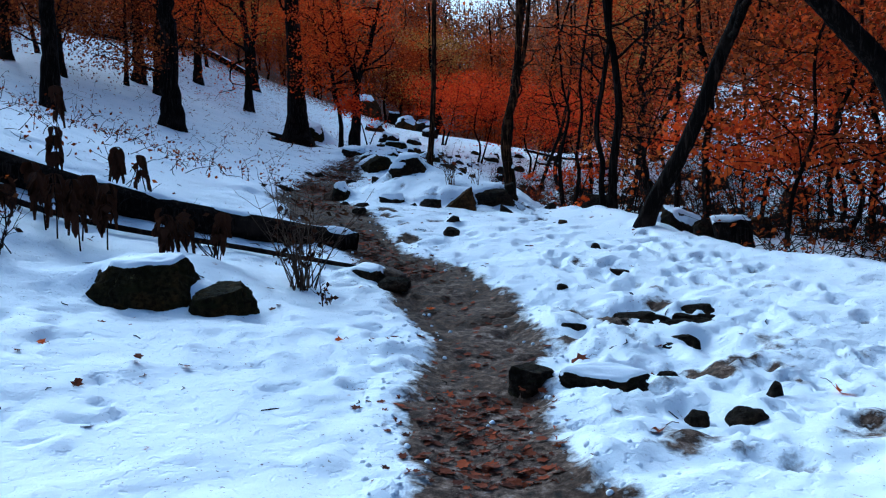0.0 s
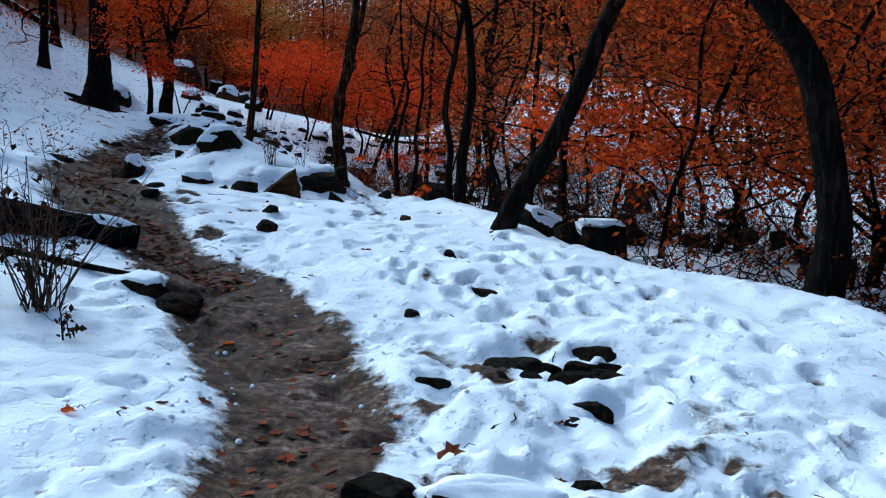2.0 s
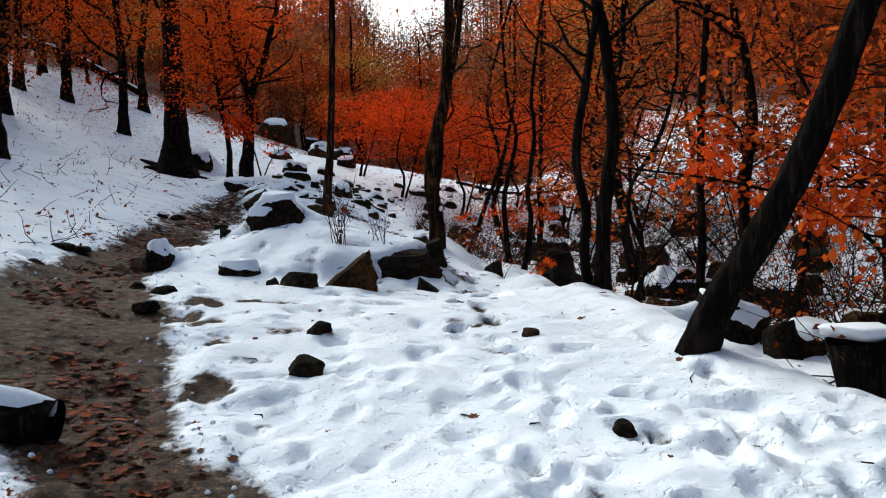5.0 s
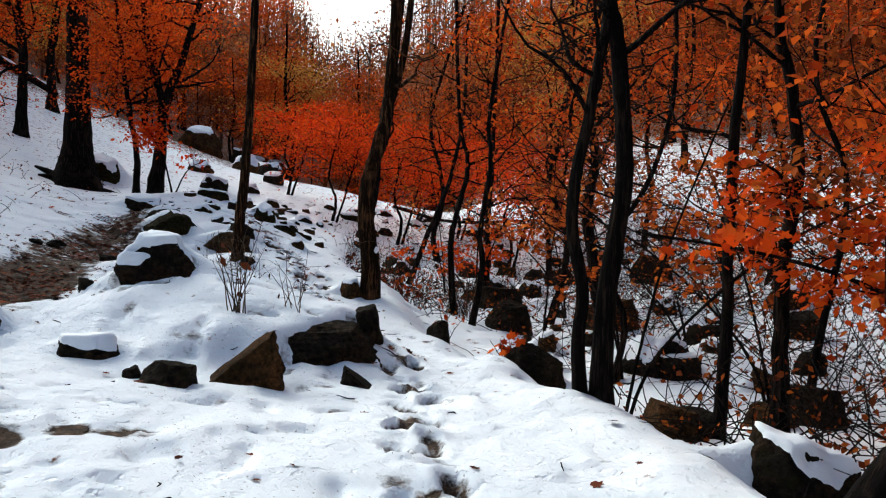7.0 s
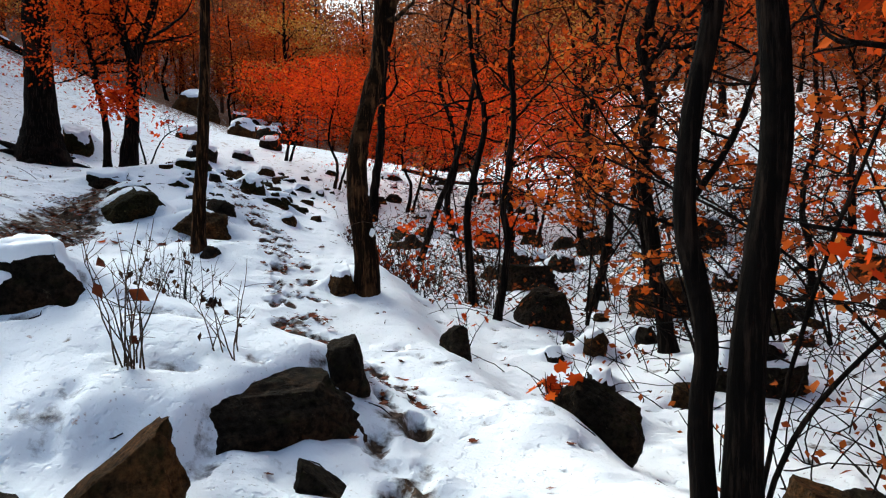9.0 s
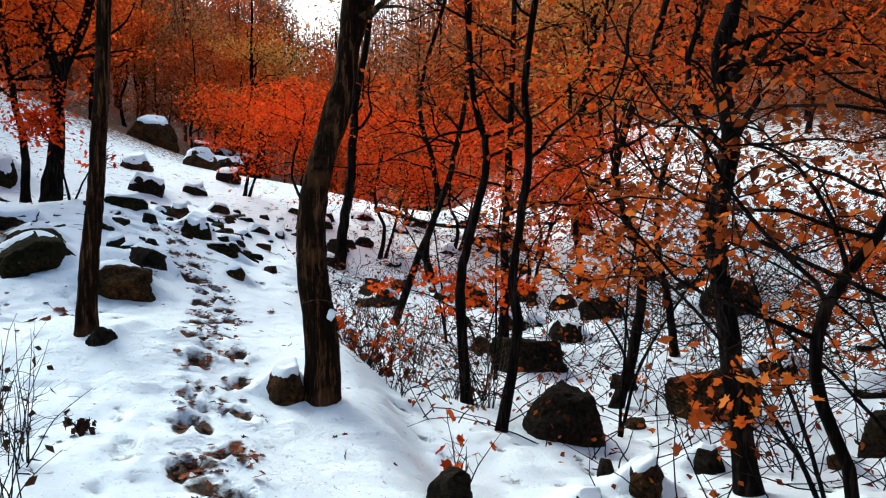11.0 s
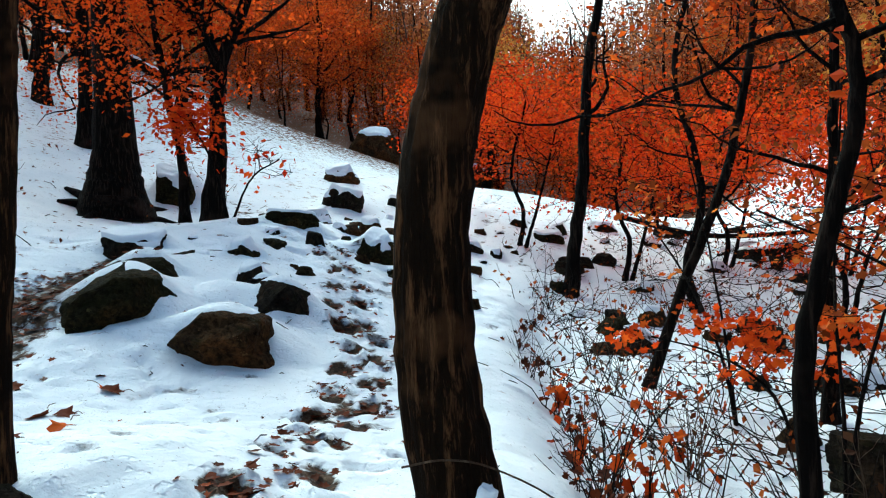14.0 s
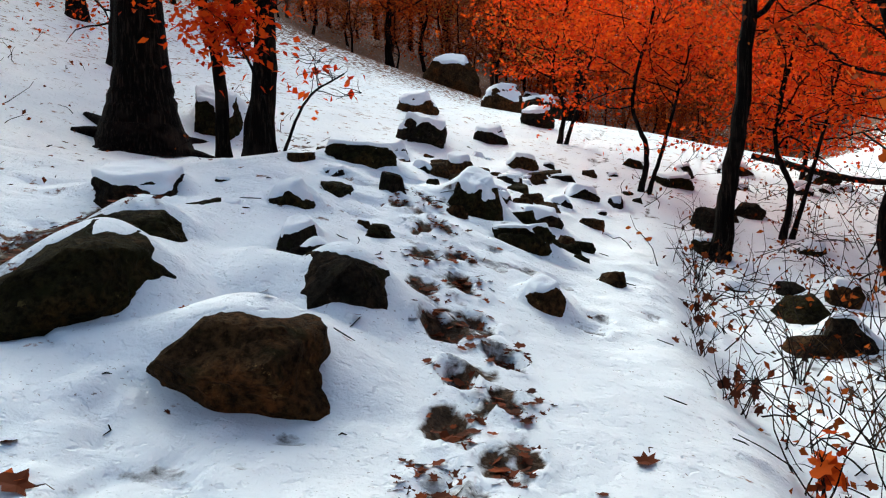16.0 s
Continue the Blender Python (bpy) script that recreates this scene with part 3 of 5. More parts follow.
def rock_shape(size, seed, detail=3, cuts=9, rough=0.055, peak=0.0, facets=()):
    """Blocky stone: a squared ball shaved by planes; peak leans its top to a ridge; facets are flat sides of its own (x, y, z, distance)."""
    rng = random.Random(seed)
    bm = bmesh.new()
    bmesh.ops.create_icosphere(bm, subdivisions=detail, radius=1.0)
    planes = []
    for k in range(cuts):
        a = 2 * math.pi * (k + rng.uniform(-0.35, 0.35)) / cuts
        planes.append((Vector((math.cos(a), math.sin(a), rng.uniform(-0.1, 0.75))).normalized(), rng.uniform(0.62, 0.95)))
    planes.append((Vector((rng.uniform(-0.3, 0.3), rng.uniform(-0.45, 0.1), 1)).normalized(), rng.uniform(0.6, 0.78)))
    if peak:
        planes = planes[: cuts // 2] + [(Vector((peak, -0.12, 0.85)).normalized(), 0.08), (Vector((-peak, -0.1, 0.12)).normalized(), 0.72), (Vector((0, -1, 0.25)).normalized(), 0.6)]
    if facets:
        planes = planes[:2] + [(Vector(f[:3]).normalized(), f[3]) for f in facets]
    off = Vector((seed * 3.1, seed * 1.7, 0))
    for v in bm.verts:
        c = v.co
        big = max(abs(c.x), abs(c.y), abs(c.z))
        v.co = c * (0.45 + 0.55 / big)
        for nrm, d in planes:
            over = v.co.dot(nrm) - d
            if over > 0:
                v.co -= nrm * over * 0.97
        v.co += v.co.normalized() * (noise.noise(v.co * 1.9 + off) * rough * 2 + noise.noise(v.co * 6 + off) * rough + noise.noise(v.co * 15 + off) * rough * 0.4)
    low = [[f(v.co[k] for v in bm.verts) for f in (min, max)] for k in range(3)]
    for v in bm.verts:
        q = [(v.co[k] - low[k][0]) / (low[k][1] - low[k][0]) for k in range(3)]
        v.co = Vector(((q[0] - 0.5) * size[0], (q[1] - 0.5) * size[1], q[2] * size[2]))
    return bm


def rock(name, label, x, y, width, height, seed, depth=None, mat=ROCK, cap=0.0, turn=0.0, sink=0.35, lean=0.0, cover=0.45, group="", lift=0.0, peak=0.0, drift=False, facets=()):
    """A stone set in the snow; cap is the thickness of the snow lying on it."""
    depth = depth or width * 0.8
    # the place given is the front edge; snow drifts up behind it
    if (cap or drift) and y < 34:
        BANKED.append((x, y + 0.35 * depth, 0.55 * width, depth, 0.92 * height + lift))
    root = thing(name, (x, y + 0.35 * depth, ground_z(x, y) + lift), label, "rock", group)
    root.matrix_basis = root.matrix_basis @ pose(0, 0, -height * sink - 0.04, 0, lean, turn)
    bm = rock_shape((width, depth, height * (1 + sink) + 0.04), seed, 5 if width > 0.5 else 4 if width > 0.2 else 3, peak=peak, facets=facets)
    bm.normal_update()
    if cap:
        sb = bm.copy()
        bmesh.ops.smooth_vert(sb, verts=sb.verts, factor=0.5, use_axis_x=True, use_axis_y=True, use_axis_z=True)
        sb.normal_update()
        top = max(v.co.z for v in sb.verts)
        keep = {}
        for v in sb.verts:
            k = (v.normal.z - cover) * 1.6 + 0.5 * (v.co.z / top - 0.7) + 0.18 * noise.noise(v.co * 2.4 / max(width, 0.25) + Vector((seed, 0, 0)))
            keep[v] = max(-1.0, min(1.0, k * 1.8)) if v.normal.z > 0.2 else -1.0
        for _ in range(4):
            keep = {v: 0.5 * keep[v] + 0.5 * sum(keep[e.other_vert(v)] for e in v.link_edges) / len(v.link_edges) for v in sb.verts}
        start = max(sb.verts, key=lambda v: keep[v] + 0.3 * v.co.z / top)
        sheet, edge = {start}, [start]
        while edge:
            v = edge.pop()
            for e in v.link_edges:
                o = e.other_vert(v)
                if o not in sheet and keep[o] > 0:
                    sheet.add(o)
                    edge.append(o)
        for v in sb.verts:
            if v not in sheet and keep[v] > 0:
                keep[v] = -1.0
        gone = [v for v in sb.verts if keep[v] < -0.6]
        for v in sb.verts:
            k = keep[v]
            out = 0.6 * cap * (1 - (1 - k) ** 2) if k > 0 else k * 0.05
            v.co += Vector((0, 0, 0.75)) * out + v.normal * 0.4 * out
        bmesh.ops.delete(sb, geom=gone, context="VERTS")
        me = bpy.data.meshes.new("snow_cap")
        sb.to_mesh(me)
        sb.free()
        if len(me.polygons):
            part("snow_cap", me, SNOW, root, "white snow lying on the stone")
    me = bpy.data.meshes.new("stone")
    bm.to_mesh(me)
    bm.free()
    part("stone", me, mat, root, smooth=False)
    return root


# ---- trees that stand beside the way ----
tree("oak_tree", "tall thick dark-barked tree with spreading roots in snow", (-6.9, 30.4),
     [([(0, 0, 0), (0.05, 0, 1.2), (0.02, 0, 3.5), (0.0, 0, 6), (0.2, 0, 10)], 0.34, 0.18)], 11, limbs=7, reach=3.0, low=0.5,
     leaf=LEAF_FIRE, leaves=2600, size=0.08, flare=0.55, spray=0.6, thick=0.25, sides=16, category="tree")
tree("maple_tree", "multi-stemmed maple with orange leaves in layered sprays", (-4.75, 29.2),
     [([(0, 0, 0), (0.12, 0, 1.0), (0.15, 0, 1.9), (0.55, 0.2, 3.2), (1.0, 0.3, 5.0)], 0.15, 0.06),
      ([(-0.1, 0.1, 0), (0.1, 0.1, 1.9), (-0.2, 0.1, 3.2), (-0.5, 0.1, 5.4)], 0.13, 0.05),
      ([(-0.45, 0.1, 0), (-0.42, 0, 0.9), (-0.62, -0.1, 2.2), (-0.9, -0.2, 4.4)], 0.09, 0.04)], 12, limbs=14, reach=1.7, low=0.5,
     leaf=LEAF_FIRE, leaves=9000, size=0.075, spray=0.42, thick=0.07, flare=0.2, rise=0.15)
fork_tree = tree("fork_tree", "dark tree trunk with peeling bark forking overhead", (0.13, 19.72),
     [([(0.03, 0, 0), (0.02, 0, 0.45), (-0.04, 0, 0.9), (-0.05, 0, 1.25), (-0.02, 0, 1.55), (0.06, 0, 1.85), (0.16, 0, 2.15), (0.24, 0.1, 2.9), (0.3, 0.1, 4.2), (0.3, 0.1, 6.5)], 0.128, 0.065),
      ([(-0.01, 0, 1.85), (0.08, 0, 2.08), (0.2, 0.02, 2.4), (0.4, 0.1, 3.2), (0.55, 0.1, 4.6), (0.8, 0, 6.5)], 0.06, 0.035)], 13, bark=BARK_BROWN, limbs=4, reach=1.6, low=0.72,
     leaf=LEAF_ORANGE, leaves=220, size=0.08, flare=0.24, sides=32, sink=0.3)
bm = rock_shape((0.06, 0.025, 0.085), 78, 3, 4, 0.16)
me = bpy.data.meshes.new("snow_patch")
bm.to_mesh(me)
bm.free()
me.transform(Matrix.Translation((0.075, -0.125, 0.6)) @ pose(0, 0, 0, 0, 25, 0))
part("snow_patch", me, SNOW, fork_tree, "small patch of snow stuck to the bark")
v, f = tube(curve_through([(-0.12, -0.13, 0.72), (0.0, -0.165, 0.75), (0.12, -0.13, 0.72), (0.3, -0.12, 0.62), (0.5, -0.1, 0.4), (0.58, -0.1, 0.1)], 24), np.linspace(0.003, 0.0025, 24), 5)
part("vine", quick_mesh("vine", v, f), DRY_STEM, fork_tree, "thin dry vine round the trunk")
tree("slender_tree", "slim straight grey-brown tree trunk standing in snow", (-1.62, 20.2),
     [([(0.0, 0, 0), (0.03, 0, 0.5), (0.08, 0, 1.0), (0.11, 0, 1.5), (0.14, 0, 2.0), (0.2, 0, 4.0), (0.3, 0, 8)], 0.076, 0.045)], 14, bark=BARK_BROWN,
     limbs=4, reach=1.4, low=0.7, leaf=LEAF_ORANGE, leaves=200, size=0.08, flare=0.22, sides=22)
tree("leaning_tree", "dark tree leaning over the gully from the snow bank", (1.61, 10.85),
     [([(0, 0, 0), (0.16, -0.1, 0.32), (0.42, -0.26, 0.82), (0.64, -0.38, 1.36), (0.83, -0.42, 1.9), (1.09, -0.4, 2.5), (1.45, -0.3, 3.6), (1.8, -0.2, 6.2)], 0.1, 0.065)],
     15, limbs=5, reach=1.8, low=0.5, leaf=LEAF_BROWN, leaves=900, size=0.08, flare=0.2, sides=22)
tree("curved_tree", "dark curved tree bending towards the trail", (3.75, 8.7),
     [([(0, 0, 0), (0.1, 0, 0.6), (0.06, 0, 1.0), (-0.17, 0, 1.9), (-0.6, 0, 2.45), (-1.0, 0, 2.9), (-1.25, 0, 3.4), (-1.6, 0.1, 5.4)], 0.15, 0.08)],
     16, limbs=5, reach=1.8, low=0.5, leaf=LEAF_BROWN, leaves=900, size=0.08, flare=0.2, sides=14)
tree("dark_tree", "dark slanting tree at the edge of the bank", (5.0, 9.3),
     [([(0, 0, 0), (0.2, 0, 1.2), (0.6, 0, 2.6), (0.7, 0, 5.5)], 0.15, 0.08)], 17, limbs=5, reach=1.8, low=0.5, leaf=LEAF_BROWN, leaves=700, size=0.08)
tree("twin_tree", "two dark crooked stems growing from one foot", (1.55, 13.65),
     [([(-0.05, 0, 0), (-0.09, 0, 0.35), (-0.07, 0, 0.7), (-0.15, 0, 1.1), (-0.13, 0, 1.45), (-0.07, 0, 1.75), (-0.01, 0, 2.15), (0.05, 0, 2.6), (0.1, 0.1, 4.2), (0, 0.1, 6.2)], 0.046, 0.03),
      ([(0.07, 0, 0), (0.08, 0, 0.55), (0.13, 0, 1.0), (0.18, 0, 1.42), (0.15, 0, 1.9), (0.1, 0, 2.35), (0.03, 0, 2.7), (-0.1, 0, 4.4), (-0.1, 0, 6.4)], 0.07, 0.04)],
     18, limbs=5, reach=1.6, low=0.42, leaf=LEAF_BROWN, leaves=700, size=0.08, flare=0.25, sides=20)
tree("thin_tree", "thin dark tree standing in the snowy gully", (2.66, 14.3),
     [([(0, 0, 0), (0.04, 0, 0.8), (0.04, 0, 2.0), (0.09, 0, 2.8), (0.14, 0, 3.6), (0.2, 0, 5.4)], 0.05, 0.025)], 19, limbs=5, reach=1.1, low=0.35,
     leaf=LEAF_ORANGE, leaves=420, size=0.08, group="thin trees in the gully")
tree("thin_tree", "thin dark crooked tree standing in the snowy gully", (3.17, 14.38),
     [([(0, 0, 0), (-0.02, 0, 0.7), (-0.02, 0, 1.25), (0.06, 0, 2.05), (-0.03, 0, 2.7), (-0.14, 0, 3.3), (-0.1, 0, 5.8)], 0.07, 0.03)], 20, limbs=6, reach=1.4, low=0.35,
     leaf=LEAF_BROWN, leaves=900, size=0.08, group="thin trees in the gully")
tree("thin_tree", "thin dark sinuous tree beside the footpath", (1.4, 21.2),
     [([(0, 0, 0), (-0.08, 0, 0.9), (-0.03, 0, 1.4), (0.13, 0, 2.0), (0.13, 0, 2.35), (0.0, 0, 2.95), (-0.1, 0, 5.0)], 0.055, 0.025)], 21, limbs=6, reach=1.3,
     low=0.4, leaf=LEAF_ORANGE, leaves=520, size=0.075, group="thin trees in the gully")
tree("thin_tree", "thin dark slanting tree beside the footpath", (1.55, 20.4),
     [([(0, 0, 0), (0.14, 0, 0.8), (0.1, 0, 1.3), (0.22, 0, 2.2), (0.2, 0, 3.0), (0.5, 0, 5.0)], 0.05, 0.025)], 22, limbs=6, reach=1.5,
     low=0.35, leaf=LEAF_ORANGE, leaves=620, size=0.075, group="thin trees in the gully")
tree("thin_tree", "dark crooked tree rising from the gully", (3.15, 19.2),
     [([(0, 0, 0), (-0.18, 0, 1.0), (-0.29, 0, 1.9), (-0.2, 0, 2.5), (-0.31, 0, 3.0), (-0.18, 0, 3.6), (-0.1, 0, 4.6), (0, 0, 6)], 0.085, 0.04)], 23, limbs=9, reach=2.2,
     low=0.3, leaf=LEAF_ORANGE, leaves=800, size=0.075, group="thin trees in the gully", rise=0.2)
tree("thin_tree", "slim dark tree leaning to one side", (0.06, 31.0),
     [([(0, 0, 0), (0.12, 0, 0.9), (0.24, 0, 1.8), (0.34, 0, 3.3), (0.58, 0, 4.7), (1.0, 0, 7.5)], 0.11, 0.05)], 24, limbs=5, reach=1.6, low=0.5,
     leaf=LEAF_BROWN, leaves=300, size=0.08, group="thin trees in the gully")
tree("thin_tree", "thin dark tree leaning over rocks", (0.92, 26.2),
     [([(0, 0, 0), (0.4, 0, 1.0), (0.8, 0, 2.1), (1.05, 0, 3.4), (1.1, 0, 5.4)], 0.06, 0.03)], 25, limbs=5, reach=1.4, low=0.4,
     leaf=LEAF_ORANGE, leaves=420, size=0.08, group="thin trees in the gully")
for k, (x, y, r, dx) in enumerate(((2.4, 25.4, 0.09, 0.1), (2.9, 21.8, 0.08, 0.3), (1.9, 30.8, 0.1, -0.1), (2.7, 17.4, 0.05, 0.4), (4.4, 12.2, 0.05, 0.5), (5.4, 13.6, 0.07, 0.2),
                                   (4.6, 16.8, 0.06, 0.3), (6.2, 17.6, 0.08, -0.3), (5.4, 21.0, 0.06, 0.4), (4.4, 24.2, 0.07, -0.2), (7.4, 24.0, 0.09, 0.1), (3.4, 11.2, 0.04, 0.5),
                                   (8.4, 14.0, 0.1, 0.3), (9.6, 19.0, 0.09, -0.2), (4.3, 28.6, 0.08, 0.2), (6.8, 29.5, 0.09, 0.1), (5.9, 11.4, 0.08, 0.2), (7.6, 10.2, 0.1, 0.4), (6.8, 12.8, 0.06, 0.1), (5.4, 15.3, 0.06, 0.3), (7.4, 15.4, 0.08, -0.2),
                                   (9.2, 12.0, 0.09, 0.1), (4.7, 10.6, 0.05, 0.4), (6.5, 9.0, 0.08, 0.3), (8.7, 8.6, 0.08, -0.1), (5.6, 7.6, 0.07, 0.2))):
    tree("gully_tree", "thin dark tree in the gully with withered orange-brown leaves", (x, y),
         [([(0, 0, 0), (dx * 0.4 + 0.12 * math.sin(k * 2.1), 0.05, 0.6), (dx * 0.3 + 0.22 * math.sin(k * 1.3), 0.1, 1.4), (dx * 0.6 - 0.2 * math.sin(k * 1.7), 0, 2.3), (dx + 0.35 * math.sin(k * 2.9), 0, 3.6), (dx * 1.3 + 0.8 * math.sin(k * 1.1), 0.1, 6.4)], r * 0.85, r * 0.35)],
         40 + k, limbs=12, reach=2.0, low=0.4 if 15.5 < y and x < 6 else 0.12,
         leaf=(LEAF_BROWN, LEAF_ORANGE, LEAF_RUST)[k % 3] if y < 14.5 or x > 6 else (LEAF_BROWN, LEAF_ORANGE, LEAF_BROWN)[k % 3], leaves=1400 if 15.5 < y and x < 6 else 2400, size=0.07 if 15.5 < y and x < 6 else 0.085, spray=0.42, thick=0.12, group="trees of the gully", rise=0.25)
for k, (x, y, r) in enumerate(((-8.7, 23.7, 0.28), (-9.8, 19.4, 0.2), (-11.6, 30.6, 0.2), (-12.8, 31.8, 0.22), (-13.4, 35.6, 0.18), (-12.4, 37.0, 0.18), (-9.5, 34, 0.16), (-15, 27, 0.2))):
    tree("slope_tree", "dark tree on the snowy slope with orange foliage", (x, y),
         [([(0, 0, 0), (0.05, 0, 2.0), (-0.1 + 0.2 * (k % 3), 0, 4.5), (0.1, 0, 9)], r, r * 0.5)], 70 + k, limbs=11, reach=2.6, low=0.2,
         leaf=(LEAF_BROWN, LEAF_FIRE)[k > 1], leaves=6500 if k < 2 else 4200, size=0.08, spray=0.5, thick=0.16, group="trees of the slope", flare=0.3)
# the low scarlet maples ahead
for k, (x, y, h) in enumerate(((-0.9, 33.5, 2.6), (0.9, 32.4, 2.7), (2.6, 33.6, 3.1), (4.3, 32.6, 2.9), (-2.4, 36.5, 2.6), (5.8, 35.0, 3.0), (1.6, 36.2, 2.8), (3.4, 29.2, 1.9))):
    tree("scarlet_maple", "low maple with dense scarlet leaves in flat sprays", (x, y),
         [([(0, 0, 0), (0.1, 0, 0.6), (-0.1, 0, 1.3), (0.2, 0, h)], 0.05, 0.02), ([(0.1, 0, 0), (0.4, 0.2, 0.9), (0.7, 0.3, h * 0.8)], 0.04, 0.015)], 90 + k,
         leaf=LEAF_RED, leaves=5200, size=0.07, limbs=12, reach=2.1, low=0.6, spray=0.34, thick=0.035, group="scarlet maples", rise=0.1)
tree("red_shrub", "small shrub with bright orange-red leaves at the tree foot", (-4.2, 28.5),
     [([(0, 0, 0), (-0.2, 0, 0.7), (-0.5, 0, 1.3)], 0.025, 0.01), ([(0, 0, 0), (0.3, 0, 0.5), (0.7, 0, 0.75)], 0.02, 0.008)], 110,
     leaf=LEAF_RED, leaves=1300, size=0.10, limbs=6, reach=0.8, low=0.5, spray=0.2, thick=0.12, category="shrub")

# ---- woods further off: a few kinds, repeated ----
kinds = []
for k in range(5):
    h = (8, 9, 7, 10, 8)[k]
    kinds.append(tree("wood_tree", "slender forest tree with sparse brown and orange leaves", (-18 - 4 * k, 52 + k * 5),
                      [([(0, 0, 0), (0.1 * k, 0, h * 0.25), (-0.15, 0.1, h * 0.55), (0.3 - 0.1 * k, 0, h)], 0.13 + 0.02 * k, 0.04)], 120 + k,
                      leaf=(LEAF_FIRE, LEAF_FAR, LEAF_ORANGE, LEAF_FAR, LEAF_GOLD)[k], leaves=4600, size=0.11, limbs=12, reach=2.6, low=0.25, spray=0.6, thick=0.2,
                      group="trees of the wood", sides=7, rise=0.6, twigs=3))
wood_rng = random.Random(3)
thickets = [tree("thicket_tree", "crooked thicket tree with dense rusty brown leaves", (16 + 3 * k, 3 + 5 * k),
                 [([(0, 0, 0), (0.2, 0, 1.2), (-0.1, 0.1, 2.6), (0.2 * k, 0, 5.5)], 0.09, 0.03)], 180 + k, leaf=(LEAF_BROWN, LEAF_RUST, LEAF_ORANGE)[k], leaves=5000, size=0.095,
                 limbs=14, reach=2.3, low=0.1, spray=0.5, thick=0.22, group="thicket beyond the gully", sides=7, rise=0.3, twigs=4) for k in range(3)]
for x, y, turn in ((-12.0, 24.0, 20), (-13.4, 27.5, 140), (-14.6, 21.0, 250), (-15.6, 24.6, 70), (-16.0, 31.0, 190), (-12.6, 30.2, 310)):
    copy_thing(thickets[0 if turn < 200 else 1], pose(x, y, ground_z(x, y), 0, 0, turn))
near_by = []
while len(near_by) < 75:
    x, y = wood_rng.uniform(7, 30), wood_rng.uniform(0, 48)
    if x < 9 + 0.06 * y or any(math.hypot(x - a, y - b) < 1.9 for a, b in near_by):
        continue
    near_by.append((x, y))
    copy_thing(thickets[wood_rng.randrange(3)], pose(x, y, ground_z(x, y), 0, 0, wood_rng.uniform(0, 360)))
orange_spots = []
while len(orange_spots) < 34:
    x, y = wood_rng.uniform(-30, 9), wood_rng.uniform(39, 68)
    if (x > -14 and y < 51.5) or any(math.hypot(x - a, y - b) < 2.2 for a, b in orange_spots):
        continue
    orange_spots.append((x, y))
    copy_thing(thickets[2] if wood_rng.random() < 0.7 else thickets[0], pose(x, y, ground_z(x, y), 0, 0, wood_rng.uniform(0, 360)))
for _ in range(22):
    x, y = wood_rng.uniform(-17, 1), wood_rng.uniform(51.5, 60)
    if -9.4 < x < -3.4 and y < 59:
        y += 7.5
    copy_thing(thickets[2 if _ % 3 else 0], pose(x, y, ground_z(x, y), 0, 0, wood_rng.uniform(0, 360)) @ Matrix.Scale(wood_rng.uniform(0.45, 0.75), 4))
placed = []
while len(placed) < 150:
    x, y = wood_rng.uniform(-45, 60), wood_rng.uniform(8, 105)
    if math.hypot(x, y - 15) < 16 or (abs(x + 2.5) < 5 and y < 44) or (x < 11 and y < 31 and x > -16) or (abs(x) < 3 and y < 62):
        continue
    if (x < -18 and y < 15) or any(math.hypot(x - a, y - b) < 2.4 for a, b in placed):
        continue
    placed.append((x, y))
    copy_thing(kinds[wood_rng.randrange(5)], pose(x, y, ground_z(x, y), 0, 0, wood_rng.uniform(0, 360)))
tall = []
while len(tall) < 52:
    x, y = wood_rng.uniform(-45, 48), wood_rng.uniform(54, 100)
    if abs(x / y + 0.035) < 0.016 or any(math.hypot(x - a, y - b) < 2.6 for a, b in tall):
        continue
    tall.append((x, y))
    copy_thing(thickets[wood_rng.randrange(3)], pose(x, y, ground_z(x, y), 0, 0, wood_rng.uniform(0, 360)) @ Matrix.Scale(wood_rng.uniform(1.5, 2.1), 4))
# ---- the far wooded hillside, too far to count ----
hill_rng = np.random.RandomState(8)
trunks, spots = [], []
for _ in range(1080):
    x, y = hill_rng.uniform(-105, 115), hill_rng.uniform(60, 176)
    if _ >= 700:
        y = hill_rng.uniform(100, 174)
        x = y * hill_rng.uniform(-0.4, 0.3)
    h = hill_rng.uniform(7, 12) if y < 120 else hill_rng.uniform(10, 16)
    z = ground_z(x, y)
    ln = np.array([(x, y, z - 0.2), (x + hill_rng.normal(0, 0.2), y, z + h * 0.5), (x + hill_rng.normal(0, 0.5), y, z + h)])
    trunks.append(tube(ln, (0.11, 0.07, 0.02), 4))
    for _k in range(9 if _ >= 700 else 5):
        s = ln[1] + (ln[2] - ln[1]) * hill_rng.uniform(-0.4, 0.7)
        e = s + np.array([hill_rng.normal(0, 1.3), hill_rng.normal(0, 1.3), hill_rng.uniform(0.6, 2.4)])
        trunks.append(tube(np.array([s, (s + e) / 2 + hill_rng.normal(0, 0.1, 3), e]), (0.06, 0.035, 0.012), 3))
    if _ >= 700 and hill_rng.uniform() < 0.6:
        continue
    spots.append(np.array([x, y, z + h * 0.55]) + hill_rng.normal(0, 1, (200, 3)) * np.array([1.5, 1.5, h * 0.24]))
v, f = joined(trunks)
# dry-stem colour instead of dark bark, so the trunks look hazed by distance
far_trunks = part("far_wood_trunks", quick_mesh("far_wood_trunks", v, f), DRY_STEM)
tagged(far_trunks, "bare trunks of the distant wooded hillside", "woods", kind="stuff")
